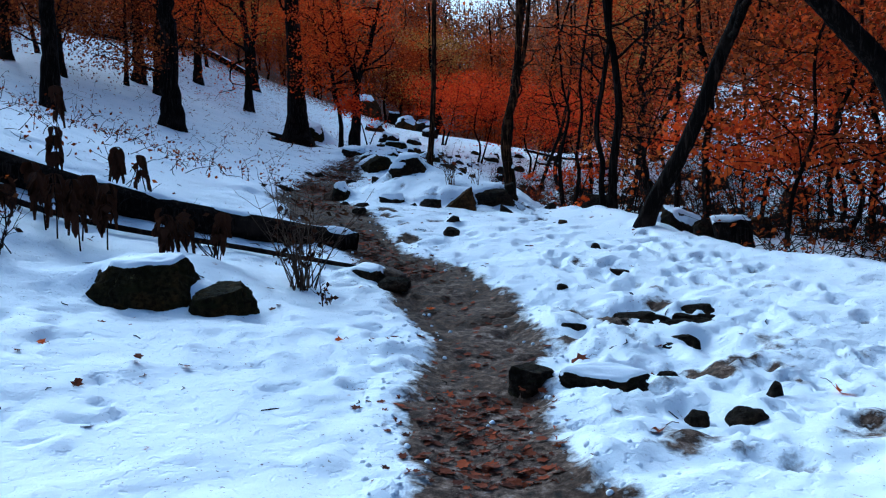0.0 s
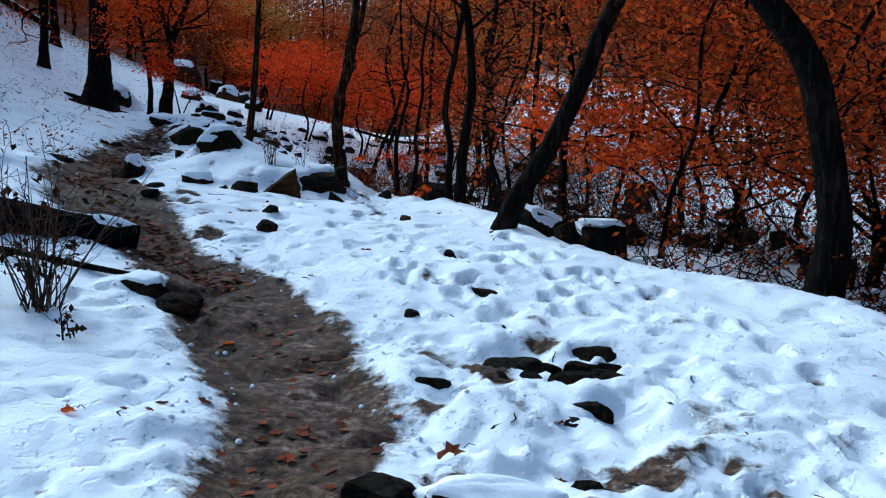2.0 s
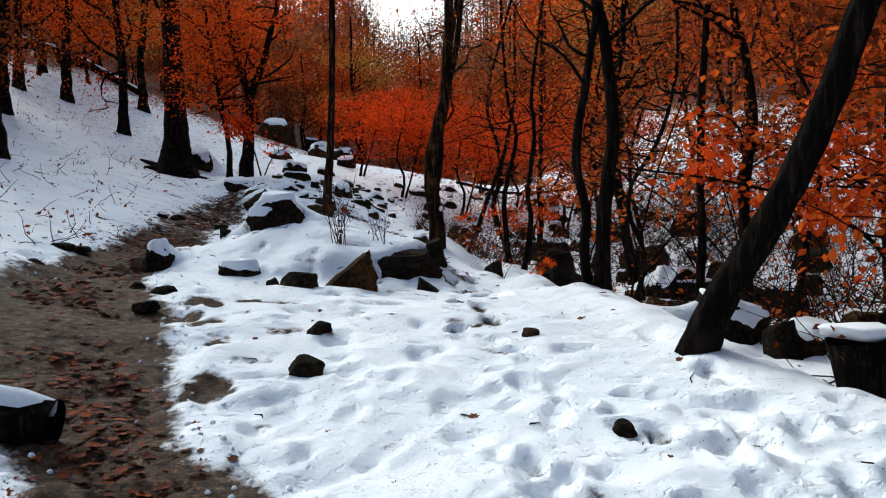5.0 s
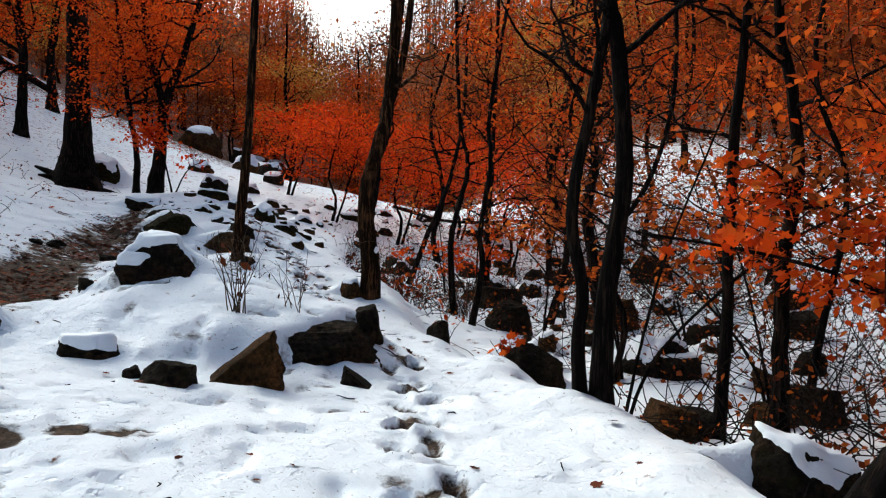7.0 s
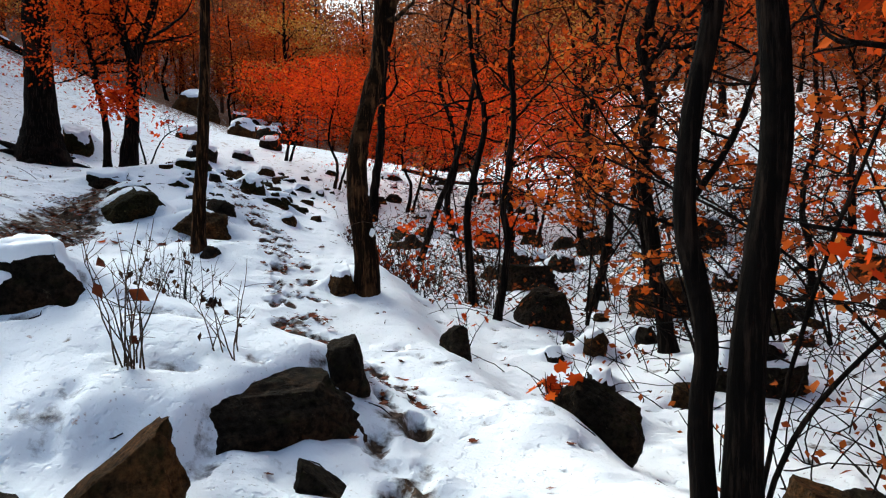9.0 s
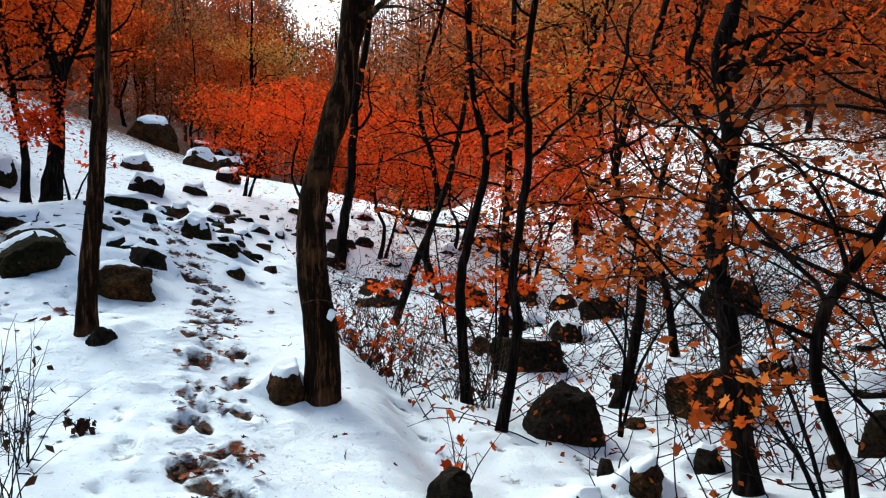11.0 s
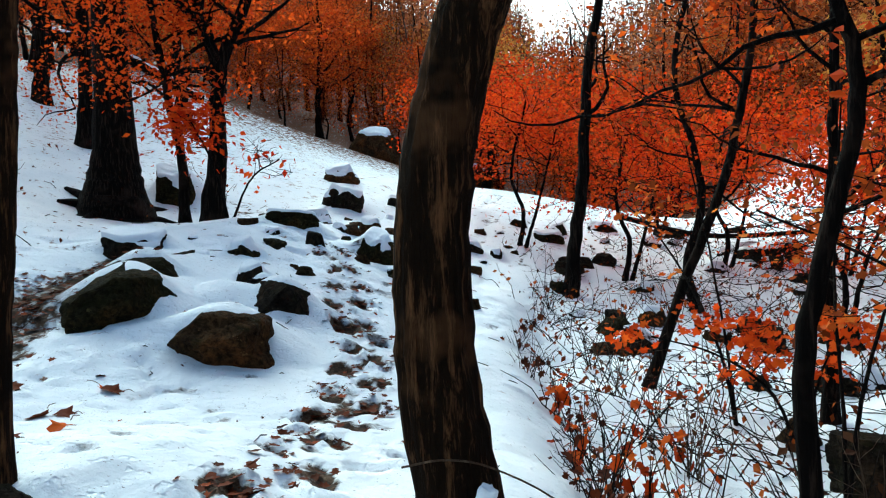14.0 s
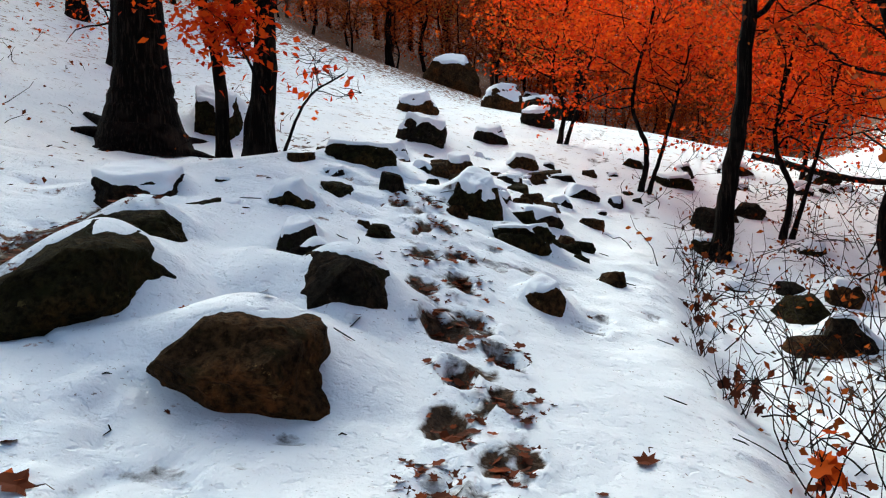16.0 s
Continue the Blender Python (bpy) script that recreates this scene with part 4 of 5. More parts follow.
# the leaf colour carries painted haze too
v, f = leaf_cloud(np.vstack(spots), 0.36, hill_rng, "kite", 0.4)
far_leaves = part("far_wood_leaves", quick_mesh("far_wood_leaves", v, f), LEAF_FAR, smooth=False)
tagged(far_leaves, "brown and orange foliage of the distant hillside", "woods", kind="stuff")

# ---- stones ----
ST = "dark stone half buried in snow"
rock("mossy_boulder", "wide dark mossy boulder partly covered by snow", -2.75, 6.5, 1.0, 0.34, 201, 0.6, ROCK_MOSS, 0.04, 10, cover=0.75)
rock("mossy_boulder", "low dark mossy boulder leaning beside a larger one", -2.15, 6.5, 0.6, 0.24, 207, 0.5, ROCK_MOSS, 0.0, 10)
rock("stone", "rounded dark stone at the edge of the muddy trail", 0.16, 5.1, 0.32, 0.11, 203, 0.25, ROCK, 0.0, 20)
rock("stone", "long flat dark stone at the edge of the muddy trail", 0.52, 5.0, 0.56, 0.13, 204, 0.22, ROCK, 0.02, -6)
rock("stone", "small dark stone poking through trodden snow", 1.2, 4.48, 0.22, 0.05, 205, 0.18)
rock("stone", "small dark stone poking through trodden snow", 0.95, 4.5, 0.13, 0.03, 206)
rock("stone", "small dark stone poking through trodden snow", 1.46, 4.95, 0.09, 0.07, 207)
for k, (x, y, w, d) in enumerate(((1.0, 6.9, 0.34, 0.16), (1.3, 6.62, 0.3, 0.2), (1.22, 6.2, 0.2, 0.1), (0.5, 6.58, 0.2, 0.08), (1.5, 7.1, 0.26, 0.12), (0.7, 5.9, 0.14, 0.08))):
    rock("paving_stone", "flat dark stone lying bare in trampled snow", x, y, w * 1.15, 0.045, 210 + k, d, ROCK, 0.0, -25, 0.7, group="bare stones beside the trail")
sliver = random.Random(9)
for k in range(22):
    x, y = sliver.gauss(1.15, 0.3), sliver.gauss(6.6, 0.55)
    w = sliver.uniform(0.1, 0.3)
    rock("paving_stone", "flat dark stone lying bare in trampled snow", x, y, w, 0.035, 860 + k, w * 0.4, ROCK, 0.0, sliver.uniform(-45, 5), 0.8, group="bare stones beside the trail")
rock("stone", "dark stone at the edge of the trail with brown leaves", -1.0, 7.95, 0.32, 0.07, 218, 0.3, ROCK, 0.0)
rock("stone", "dark flat stone stepping down to the trail", -1.25, 8.2, 0.4, 0.12, 219, 0.24, ROCK, 0.03, -30)
PEAK = "pointed brown stone standing out of the snow"
rock("pointed_stone", PEAK, -0.74, 13.8, 0.68, 0.36, 220, 0.36, ROCK_TAN, 0.0, 0, peak=-1.0)
rock("stone", ST, -1.1, 13.5, 0.36, 0.16, 221, 0.3, ROCK, 0.0)
rock("stone", "long dark stone under a shelf of snow", -0.2, 14.62, 0.9, 0.25, 222, 0.45, ROCK, 0.0, 28)
rock("stone", "low dark stone at the end of a snowy shelf", 0.1, 15.2, 0.3, 0.23, 223, 0.3, ROCK, 0.0, 20)
rock("stone", "small triangular stone in the snow", 0.06, 14.2, 0.26, 0.13, 224, 0.2, ROCK, 0.0, peak=0.8)
rock("stone", "flat dark stone under snow", -1.76, 14.1, 0.46, 0.13, 225, 0.3, ROCK, 0.06, 10)
rock("stone", "small flat dark stone under snow", -1.36, 13.8, 0.13, 0.07, 226)
rock("stone", "dark stone at the turn of the trail", -2.62, 14.5, 0.32, 0.22, 227, 0.3, ROCK, 0.06)
rock("block_stone", "blocky dark boulder with a thick cap of snow", -1.63, 15.45, 0.66, 0.36, 228, 0.5, ROCK, 0.08, 6, 0.15, cover=0.45)
rock("stone", "small dark stone in the snow", -2.2, 15.6, 0.14, 0.1, 229)
rock("stone", "small dark stone in the snow", -0.63, 11.35, 0.17, 0.06, 230)
rock("stone", "small dark stone in the snow", -0.62, 10.6, 0.22, 0.07, 231)
rock("stone", "small mossy stone beside footprints", 0.74, 11.4, 0.14, 0.04, 232, mat=ROCK_TAN)
rock("stone", "small dark stone beside footprints", 0.95, 9.5, 0.13, 0.05, 233)
rock("stone", "small dark stone beside footprints", 0.5, 7.85, 0.12, 0.05, 234)
rock("stone", "squared brown stone against a tree foot", -0.1, 19.6, 0.32, 0.27, 235, 0.3, ROCK_TAN, 0.04, 12, cover=0.45)
rock("stone", "dark stone with snow at a slim tree foot", -1.46, 19.98, 0.24, 0.1, 255, 0.2, ROCK, 0.0, 25)
rock("mossy_boulder", "large mossy boulder under snow beside the footpath", -3.33, 23.75, 1.0, 0.48, 236, 0.9, ROCK_MOSS, 0.0, 8, drift=True,
     facets=((-0.55, -0.3, 0.8, 0.42), (0.15, -0.95, 0.3, 0.55), (0.9, -0.45, 0.15, 0.6), (0.35, -0.1, 0.9, 0.62), (-0.9, -0.5, 0.1, 0.7), (0.5, -0.6, -0.5, 0.6)))
rock("mossy_boulder", "flat mossy stone under snow behind a larger boulder", -3.6, 24.75, 0.8, 0.36, 237, 0.6, ROCK_MOSS, 0.0, 0, drift=True)
rock("stone", "flat dark stone under snow", -4.3, 26.0, 0.75, 0.25, 238, 0.5, ROCK, 0.07)
rock("boulder", "angular brown boulder half under a drift of snow", -2.3, 23.5, 0.96, 0.38, 239, 0.75, ROCK_TAN, 0.0, -6, 0.38, drift=True,
     facets=((0.1, -0.8, 0.55, 0.46), (-0.4, -0.8, -0.5, 0.40), (0.3, -0.9, -0.4, 0.42), (-0.75, -0.2, 0.6, 0.55), (0.95, -0.25, 0.15, 0.62), (0.1, 0.1, 1, 0.62)))
rock("boulder", "dark boulder beside an angular brown one", -2.22, 24.6, 0.74, 0.42, 240, 0.55, ROCK, 0.0, 20, drift=True,
     facets=((-0.6, -0.3, 0.7, 0.4), (0.2, -0.95, 0.1, 0.6), (0.85, -0.4, 0.3, 0.55), (0.3, 0.1, 0.9, 0.5)))
rock("stone", "dark stone bridging two boulders under snow", -2.5, 25.0, 0.36, 0.3, 254, 0.35, ROCK, 0.0, 15, drift=True)
rock("stone", "dark stone between boulders", -2.75, 25.4, 0.3, 0.26, 253, 0.3, ROCK, 0.05)
rock("stone", ST, -3.18, 26.3, 0.4, 0.2, 241, 0.3, ROCK_MOSS, 0.05)
rock("stone", ST, -3.3, 28.2, 0.7, 0.2, 242, 0.4, ROCK_MOSS, 0.05)
rock("boulder", "rounded mossy boulder on the stony path", -2.15, 27.9, 0.52, 0.4, 243, 0.5, ROCK_MOSS, 0.04)
rock("stone", "long flat stone slab on the stony path", -1.62, 27.5, 0.6, 0.18, 244, 0.3, ROCK_MOSS, 0.03, 25)
rock("stone", "flat stone slab on the stony path", -1.75, 29.2, 0.5, 0.16, 245, 0.3, ROCK, 0.04, 25)
rock("stone", ST, -2.75, 27.4, 0.26, 0.2, 246, 0.3, ROCK)
rock("boulder", "dark boulder with snow on top", -4.2, 33.6, 0.8, 0.5, 247, 0.6, ROCK, 0.1, 10)
rock("stone", "dark triangular stone in smooth snow", -1.28, 25.95, 0.3, 0.22, 248, 0.25, ROCK_TAN, 0.02)
rock("stone", "flat stone slab on the stony path", -1.6, 32.0, 0.5, 0.2, 249, 0.3, ROCK, 0.05, 20)
rock("great_boulder", "great tan boulder with snow on its top", -7.6, 49.5, 2.1, 1.35, 250, 1.5, ROCK_TAN, 0.16, 15, 0.3, cover=0.72, lift=-0.25)
rock("boulder", "dark boulder behind the mossy rocks", -6.6, 31.6, 0.8, 0.7, 251, 0.7, ROCK_MOSS, 0.06)
for k, (x, y, w, h) in enumerate(((-6.4, 54.5, 1.0, 1.0), (-4.7, 56.0, 1.6, 1.1), (-5.9, 57.5, 1.1, 0.9), (-4.4, 41.7, 1.0, 0.6), (-3.7, 43.5, 1.1, 0.6), (-4.5, 47.0, 1.7, 0.6), (-3.0, 38.0, 0.7, 0.4),
                                  (-5.2, 37.0, 0.9, 0.4), (-3.4, 35.2, 0.6, 0.3), (-2.6, 33.4, 0.5, 0.25), (-4.0, 31.4, 0.6, 0.25), (-2.9, 30.6, 0.4, 0.22))):
    rock("ledge_rock", "dark rock ledge topped with snow", x, y, w, h, 260 + k, w * 0.7, (ROCK, ROCK_TAN)[k % 2], 0.08, 0, 0.2, cover=0.5, group="rocks up the path")
rock("slab", "tilted dark slab streaked with snow on the bank", 1.45, 15.5, 0.62, 0.34, 280, 0.4, ROCK, 0.0, -30, 0.3, lean=22)
rock("slab", "tilted dark slab streaked with snow on the bank", 2.3, 12.4, 0.6, 0.36, 281, 0.35, ROCK, 0.03, -35, 0.3, lean=15)
for k, (x, y, w, h) in enumerate(((2.1, 20.3, 0.68, 0.44), (2.4, 19.2, 0.33, 0.24), (2.2, 19.5, 0.18, 0.14), (3.05, 19.75, 0.3, 0.2), (3.8, 21.3, 0.9, 0.5), (5.9, 26.0, 0.9, 0.55), (4.7, 20.1, 0.4, 0.32),
                                  (4.2, 19.9, 0.28, 0.16), (0.95, 18.25, 0.36, 0.26), (3.4, 33.5, 1.1, 0.5), (2.85, 20.9, 0.24, 0.1), (3.4, 17.8, 0.9, 0.45), (3.8, 15.5, 0.45, 0.27), (4.25, 17.0, 0.36, 0.3),
                                  (2.4, 23.3, 0.9, 0.4), (0.9, 27.8, 0.5, 0.32), (0.6, 27.6, 0.6, 0.16), (5.2, 23.0, 0.6, 0.3), (6.4, 20.5, 0.7, 0.4), (7.2, 22.6, 0.8, 0.5), (5.4, 18.2, 0.5, 0.3),
                                  (6.6, 16.4, 0.7, 0.4), (4.9, 14.4, 0.5, 0.3), (3.3, 25.4, 0.6, 0.3), (4.2, 26.8, 0.7, 0.35), (1.9, 16.6, 0.5, 0.25), (2.6, 11.9, 0.4, 0.25), (6.0, 13.4, 0.6, 0.4),
                                  (2.0, 24.6, 0.35, 0.2), (7.6, 18.6, 0.7, 0.4), (3.2, 22.4, 0.35, 0.2), (1.2, 29.6, 0.5, 0.25), (2.4, 28.4, 0.6, 0.3))):
    rock("gully_stone", "dark stone lying in the snowy gully", x, y, w, h, 300 + k, w * 0.75, (ROCK, ROCK_TAN, ROCK)[k % 3], 0.04 if k % 2 else 0.0, 37 * k, 0.25, cover=0.6, group="stones in the gully")


# ---- fallen logs and the stump ----
def log(name, label, points, r0, r1, seed, snow=True):
    line = curve_through(points, 30)
    root = thing(name, tuple(line[0]), label, "log")
    rel = line - line[0]
    v, f = tube(rel, np.linspace(r0, r1, 30), 14, 0.10, seed)
    part("wood", quick_mesh("wood", v, f), BARK_DARK, root)
    if snow:
        up = rel + np.array([0, 0, 1]) * np.linspace(r0, r1, 30)[:, None] * 0.8
        rng = np.random.RandomState(seed)
        v, f = tube(up, np.linspace(r0, r1, 30) * 0.55 * rng.uniform(0.5, 1.1, 30), 10, 0.15, seed + 1)
        v[:, 2] -= 0.01
        part("snow_cap", quick_mesh("snow_cap", v, f), SNOW, root, "thin snow along the top")
    return root


gz = ground_z
log("fallen_log", "long dark fallen log lying across the slope to the trail",
    [(-7.2, 9.0, gz(-7.2, 9.0) + 0.12), (-5.0, 9.0, gz(-5, 9.0) + 0.1), (-3.5, 9.3, gz(-3.5, 9.3) + 0.09), (-2.5, 9.45, gz(-2.5, 9.45) + 0.08), (-1.55, 9.5, gz(-1.55, 9.5) + 0.05)], 0.17, 0.12, 5)
log("fallen_branch", "dark fallen branch under a larger log",
    [(-6.0, 8.2, gz(-6, 8.2) + 0.1), (-4.2, 8.3, gz(-4.2, 8.3) + 0.06), (-2.6, 8.75, gz(-2.6, 8.75) + 0.04), (-1.2, 8.5, gz(-1.2, 8.5) + 0.01)], 0.035, 0.02, 6)
log("fallen_log", "snowy fallen trunk high on the slope", [(-19.5, 48.5, gz(-19.5, 48.5) + 0.8), (-16.5, 48.0, gz(-16.5, 48) + 0.5), (-13.0, 47.2, gz(-13, 47.2) + 0.2)], 0.25, 0.14, 7)
log("fallen_log", "snowy fallen trunk lying across the gully stones", [(0.9, 36.5, gz(0.9, 36.5) + 0.3), (2.6, 35.0, gz(2.6, 35) + 0.35), (5.0, 33.8, gz(5, 33.8) + 0.4)], 0.06, 0.035, 8)


def stump(x, y):
    root = thing("tree_stump", (x, y, gz(x, y)), "broken dark tree stump with snow on top", "stump")
    line = np.array([(0, 0, -0.5), (0.0, 0, -0.2), (-0.02, 0, 0.0), (-0.05, 0, 0.2), (-0.09, 0, 0.36)])
    v, f = tube(line, (0.30, 0.23, 0.2, 0.21, 0.22), 16, 0.12, 4)
    part("wood", quick_mesh("wood", v, f), BARK_DARK, root)
    bm = rock_shape((0.44, 0.4, 0.09), 44, 3, 3, 0.04)
    me = bpy.data.meshes.new("snow_cap")
    bm.to_mesh(me)
    bm.free()
    me.transform(Matrix.Translation((-0.09, 0, 0.33)))
    part("snow_cap", me, SNOW, root, "round cap of snow")


stump(2.78, 10.95)

peb = random.Random(31)
for k in range(84):
    x, y = peb.uniform(-3.9, -0.9), peb.uniform(25.6, 34.5)
    if abs(x - float(np.interp(y, STEPS[:, 1], STEPS[:, 0]))) < 0.3 and y < 27.6:
        x -= 1.0
    w = peb.uniform(0.12, 0.42)
    rock("path_stone", "flat dark stone on the snowy rocky path", x, y, w, w * 0.32, 700 + k, w * 0.7, (ROCK, ROCK_MOSS, ROCK_TAN)[k % 3], 0.0 if k % 3 else 0.03, peb.uniform(0, 180), 0.5,
         group="stones of the rocky path")
for k in range(10):
    y = peb.uniform(10.5, 24)
    x = float(np.interp(y, TRAIL[:, 1], TRAIL[:, 0])) + peb.choice((-1, 1)) * peb.uniform(0.35, 0.65)
    w = peb.uniform(0.12, 0.32)
    rock("trail_stone", "dark stone at the edge of the muddy trail", x, y, w, w * 0.14, 760 + k, w * 0.8, ROCK, 0.0, peb.uniform(0, 180), 0.6, group="stones along the trail")
for k in range(40):
    y = peb.uniform(10, 30)
    x = float(np.interp(y, BANK[:, 1], BANK[:, 0])) + peb.uniform(0.5, 7)
    w = peb.uniform(0.2, 0.7)
    rock("gully_stone", "dark stone lying in the snowy gully", x, y, w, w * 0.45, 800 + k, w * 0.8, (ROCK, ROCK_TAN, ROCK)[k % 3], 0.0 if k % 2 else 0.04, peb.uniform(0, 180), 0.3,
         group="stones in the gully")

for k in range(34):
    x, y = peb.uniform(-1.4, 4.2), peb.uniform(28.5, 38)
    w = peb.uniform(0.2, 0.65)
    rock("gully_stone", "dark stone lying in the snowy gully", x, y, w, w * 0.4, 900 + k, w * 0.8, (ROCK, ROCK_MOSS, ROCK)[k % 3], 0.05 if k % 2 else 0.0, peb.uniform(0, 180), 0.35, group="stones in the gully")

build_ground()


# ---- roots, shrubs and withered plants ----
def roots(x, y, r, seed, count=6):
    root = thing("tree_roots", (x, y, gz(x, y)), "thick dark roots spreading from the tree foot", "roots")
    rng = np.random.RandomState(seed)
    for k in range(count):
        a = 2 * math.pi * k / count + rng.uniform(-0.3, 0.3)
        ln = rng.uniform(1.0, 1.7) * r * 2
        d = np.array([math.cos(a), math.sin(a)])
        pts = [(d[0] * r * 0.5, d[1] * r * 0.5, r * 1.6)]
        for q in (0.55, 0.85, 1.2):
            px, py = d * ln * q
            pts.append((px, py, gz(x + px, y + py) - gz(x, y) + 0.12 * (0.9 - q)))
        v, f = tube(curve_through(pts, 12), np.linspace(r * 0.55, r * 0.16, 12), 8, 0.1, seed + k)
        part("root", quick_mesh("root", v, f), BARK_DARK, root)


roots(-6.9, 30.4, 0.30, 3, 5)


def shrub(x, y, seed, height=0.8, stems=14, spreading=0.5, leaf=LEAF_DEAD, leaves=30, size=0.05, mat=DRY_STEM, label="bare twiggy shrub standing in the snow", name="shrub",
          group="", shape="kite", thickness=0.006, twigs=3, high=0.35):
    rng = np.random.RandomState(seed)
    root = thing(name, (x, y, float(top_z(x, y)) - 0.02), label, "shrub", group)
    wood, spots = [], []
    for _ in range(stems):
        a = rng.uniform(0, 2 * np.pi)
        h = height * rng.uniform(0.5, 1.1)
        out = spreading * rng.uniform(0.2, 1.0)
        ln = limb_line((rng.normal(0, 0.04), rng.normal(0, 0.04), 0), (math.cos(a) * out, math.sin(a) * out, 1), h, rng, 8, 0.0, 0.10)
        wood.append(tube(ln, np.linspace(thickness, thickness * 0.3, 8), 4))
        spots.append(ln[int(8 * high):])
        for _ in range(twigs):
            j = rng.randint(2, 7)
            a2 = rng.uniform(0, 2 * np.pi)
            tw = limb_line(ln[j], (math.cos(a2), math.sin(a2), rng.uniform(0.1, 0.9)), h * rng.uniform(0.15, 0.4), rng, 5, 0.0, 0.15)
            wood.append(tube(tw, np.linspace(thickness * 0.5, thickness * 0.22, 5), 3))
            spots.append(tw[2:])
    v, f = joined(wood)
    tagged(part("stem_spray", quick_mesh("stem_spray", v, f), mat, root), kind="stuff")
    if leaves:
        s = np.vstack(spots)
        at = s[rng.randint(0, len(s), leaves)] + rng.normal(0, 0.02, (leaves, 3))
        v, f = leaf_cloud(at, size, rng, shape, 0.2)
        tagged(part("leaf_spray", quick_mesh("leaf_spray", v, f), leaf, root, smooth=False), kind="stuff")
    return root


def withered(x, y, seed, height=0.42, count=12, lift=0.0):
    """A dead stalk hung with curled leaves."""
    rng = np.random.RandomState(seed)
    root = thing("withered_plant", (x, y, float(top_z(x, y)) - 0.02 + lift), "dead stalk hung with curled dark brown leaves", "plant", "withered plants by the log")
    ln = limb_line((0, 0, 0), (rng.normal(0, 0.1), rng.normal(0, 0.1), 1), height, rng, 8, 0, 0.06)
    v, f = tube(ln, np.linspace(0.008, 0.004, 8), 5)
    part("stalk", quick_mesh("stalk", v, f), TWIG, root)
    for k in range(count):
        top = ln[rng.randint(4, 8)]
        a = rng.uniform(0, 2 * np.pi)
        n = 6
        t = np.linspace(0, 1, n)
        length, wide = rng.uniform(0.10, 0.26), rng.uniform(0.018, 0.05)
        mid = top + np.stack([np.cos(a) * 0.07 * np.sqrt(t), np.sin(a) * 0.07 * np.sqrt(t), 0.02 * t - length * t**1.4], 1)
        across = np.array([-math.sin(a), math.cos(a), 0.0])
        w = wide * np.sin(np.pi * (0.08 + 0.9 * t)) * rng.uniform(0.45, 1.5, n)
        curl = np.array([math.cos(a), math.sin(a), 0]) * 0.025
        v = np.vstack([mid - across * w[:, None] + curl, mid, mid + across * w[:, None] + curl])
        f = [(c * n + i, c * n + i + 1, (c + 1) * n + i + 1, (c + 1) * n + i) for c in range(2) for i in range(n - 1)]
        part("leaf", quick_mesh("leaf", v, f), LEAF_DEAD, root)


for k, (x, y, h, c, up) in enumerate(((-4.6, 9.2, 0.62, 16, 0.1), (-4.05, 9.35, 0.58, 12, 0.1), (-3.75, 9.4, 0.56, 12, 0.08), (-4.95, 8.2, 0.5, 14, 0), (-4.3, 7.6, 0.48, 16, 0), (-4.1, 7.9, 0.55, 18, 0), (-3.75, 7.85, 0.62, 22, 0),
                                      (-3.5, 7.8, 0.6, 22, 0), (-3.15, 8.1, 0.42, 12, 0), (-2.85, 8.0, 0.4, 12, 0), (-2.55, 7.9, 0.45, 12, 0), (-5.6, 11.2, 0.7, 16, 0), (-5.2, 8.8, 0.6, 14, 0), (-3.65, 7.6, 0.66, 24, 0), (-3.9, 7.7, 0.6, 20, 0), (-4.6, 7.4, 0.5, 16, 0), (-5.0, 7.2, 0.6, 18, 0), (-2.95, 7.9, 0.36, 12, 0), (-4.4, 8.5, 0.5, 14, 0))):
    withered(x, y, 400 + k, h, c + 8, up)
shrub(-1.75, 7.75, 420, 0.95, 34, 0.5, LEAF_DEAD, 160, 0.06, DRY_STEM, "dense dry twiggy bush with withered brown leaves", "dry_bush", thickness=0.006, twigs=4, high=0.1)
shrub(-1.45, 7.2, 421, 0.35, 2, 0.3, LEAF_DEAD, 26, 0.05, TWIG, "small withered stalk with dark leaves", "dry_plant")
shrub(-2.6, 8.0, 422, 0.6, 8, 0.9, LEAF_DEAD, 20, 0.05, TWIG, "thin tangle of bare twigs", "dry_plant")
shrub(-4.0, 6.9, 423, 0.7, 8, 0.9, LEAF_DEAD, 30, 0.06, TWIG, "thin tangle of bare twigs", "dry_plant")
shrub(-0.85, 14.75, 424, 0.75, 13, 0.55, LEAF_FALLEN, 5, 0.09, DRY_STEM, "bare fan of pale twigs on a snowy shelf", "twig_bush", thickness=0.005)
shrub(-0.45, 15.0, 425, 0.5, 8, 0.5, LEAF_DEAD, 6, 0.05, DRY_STEM, "bare fan of pale twigs on a snowy shelf", "twig_bush", thickness=0.004)
for k, (x, y) in enumerate(((-1.5, 17.2), (-1.2, 17.5), (-1.75, 17.8), (-1.35, 18.1), (-1.6, 18.4), (-1.05, 16.9))):
    shrub(x, y, 430 + k, 0.75, 9, 0.6, LEAF_DEAD, 14, 0.06, TWIG if k % 2 else DRY_STEM, "dry twigs and weeds standing in snow", "dry_weed", "dry weeds on the snow", thickness=0.004)
shrub(-1.15, 18.6, 437, 0.16, 5, 0.9, LEAF_DEAD, 26, 0.07, TWIG, "small dark clump of withered leaves", "dry_weed", "dry weeds on the snow")
bank_rng = random.Random(12)
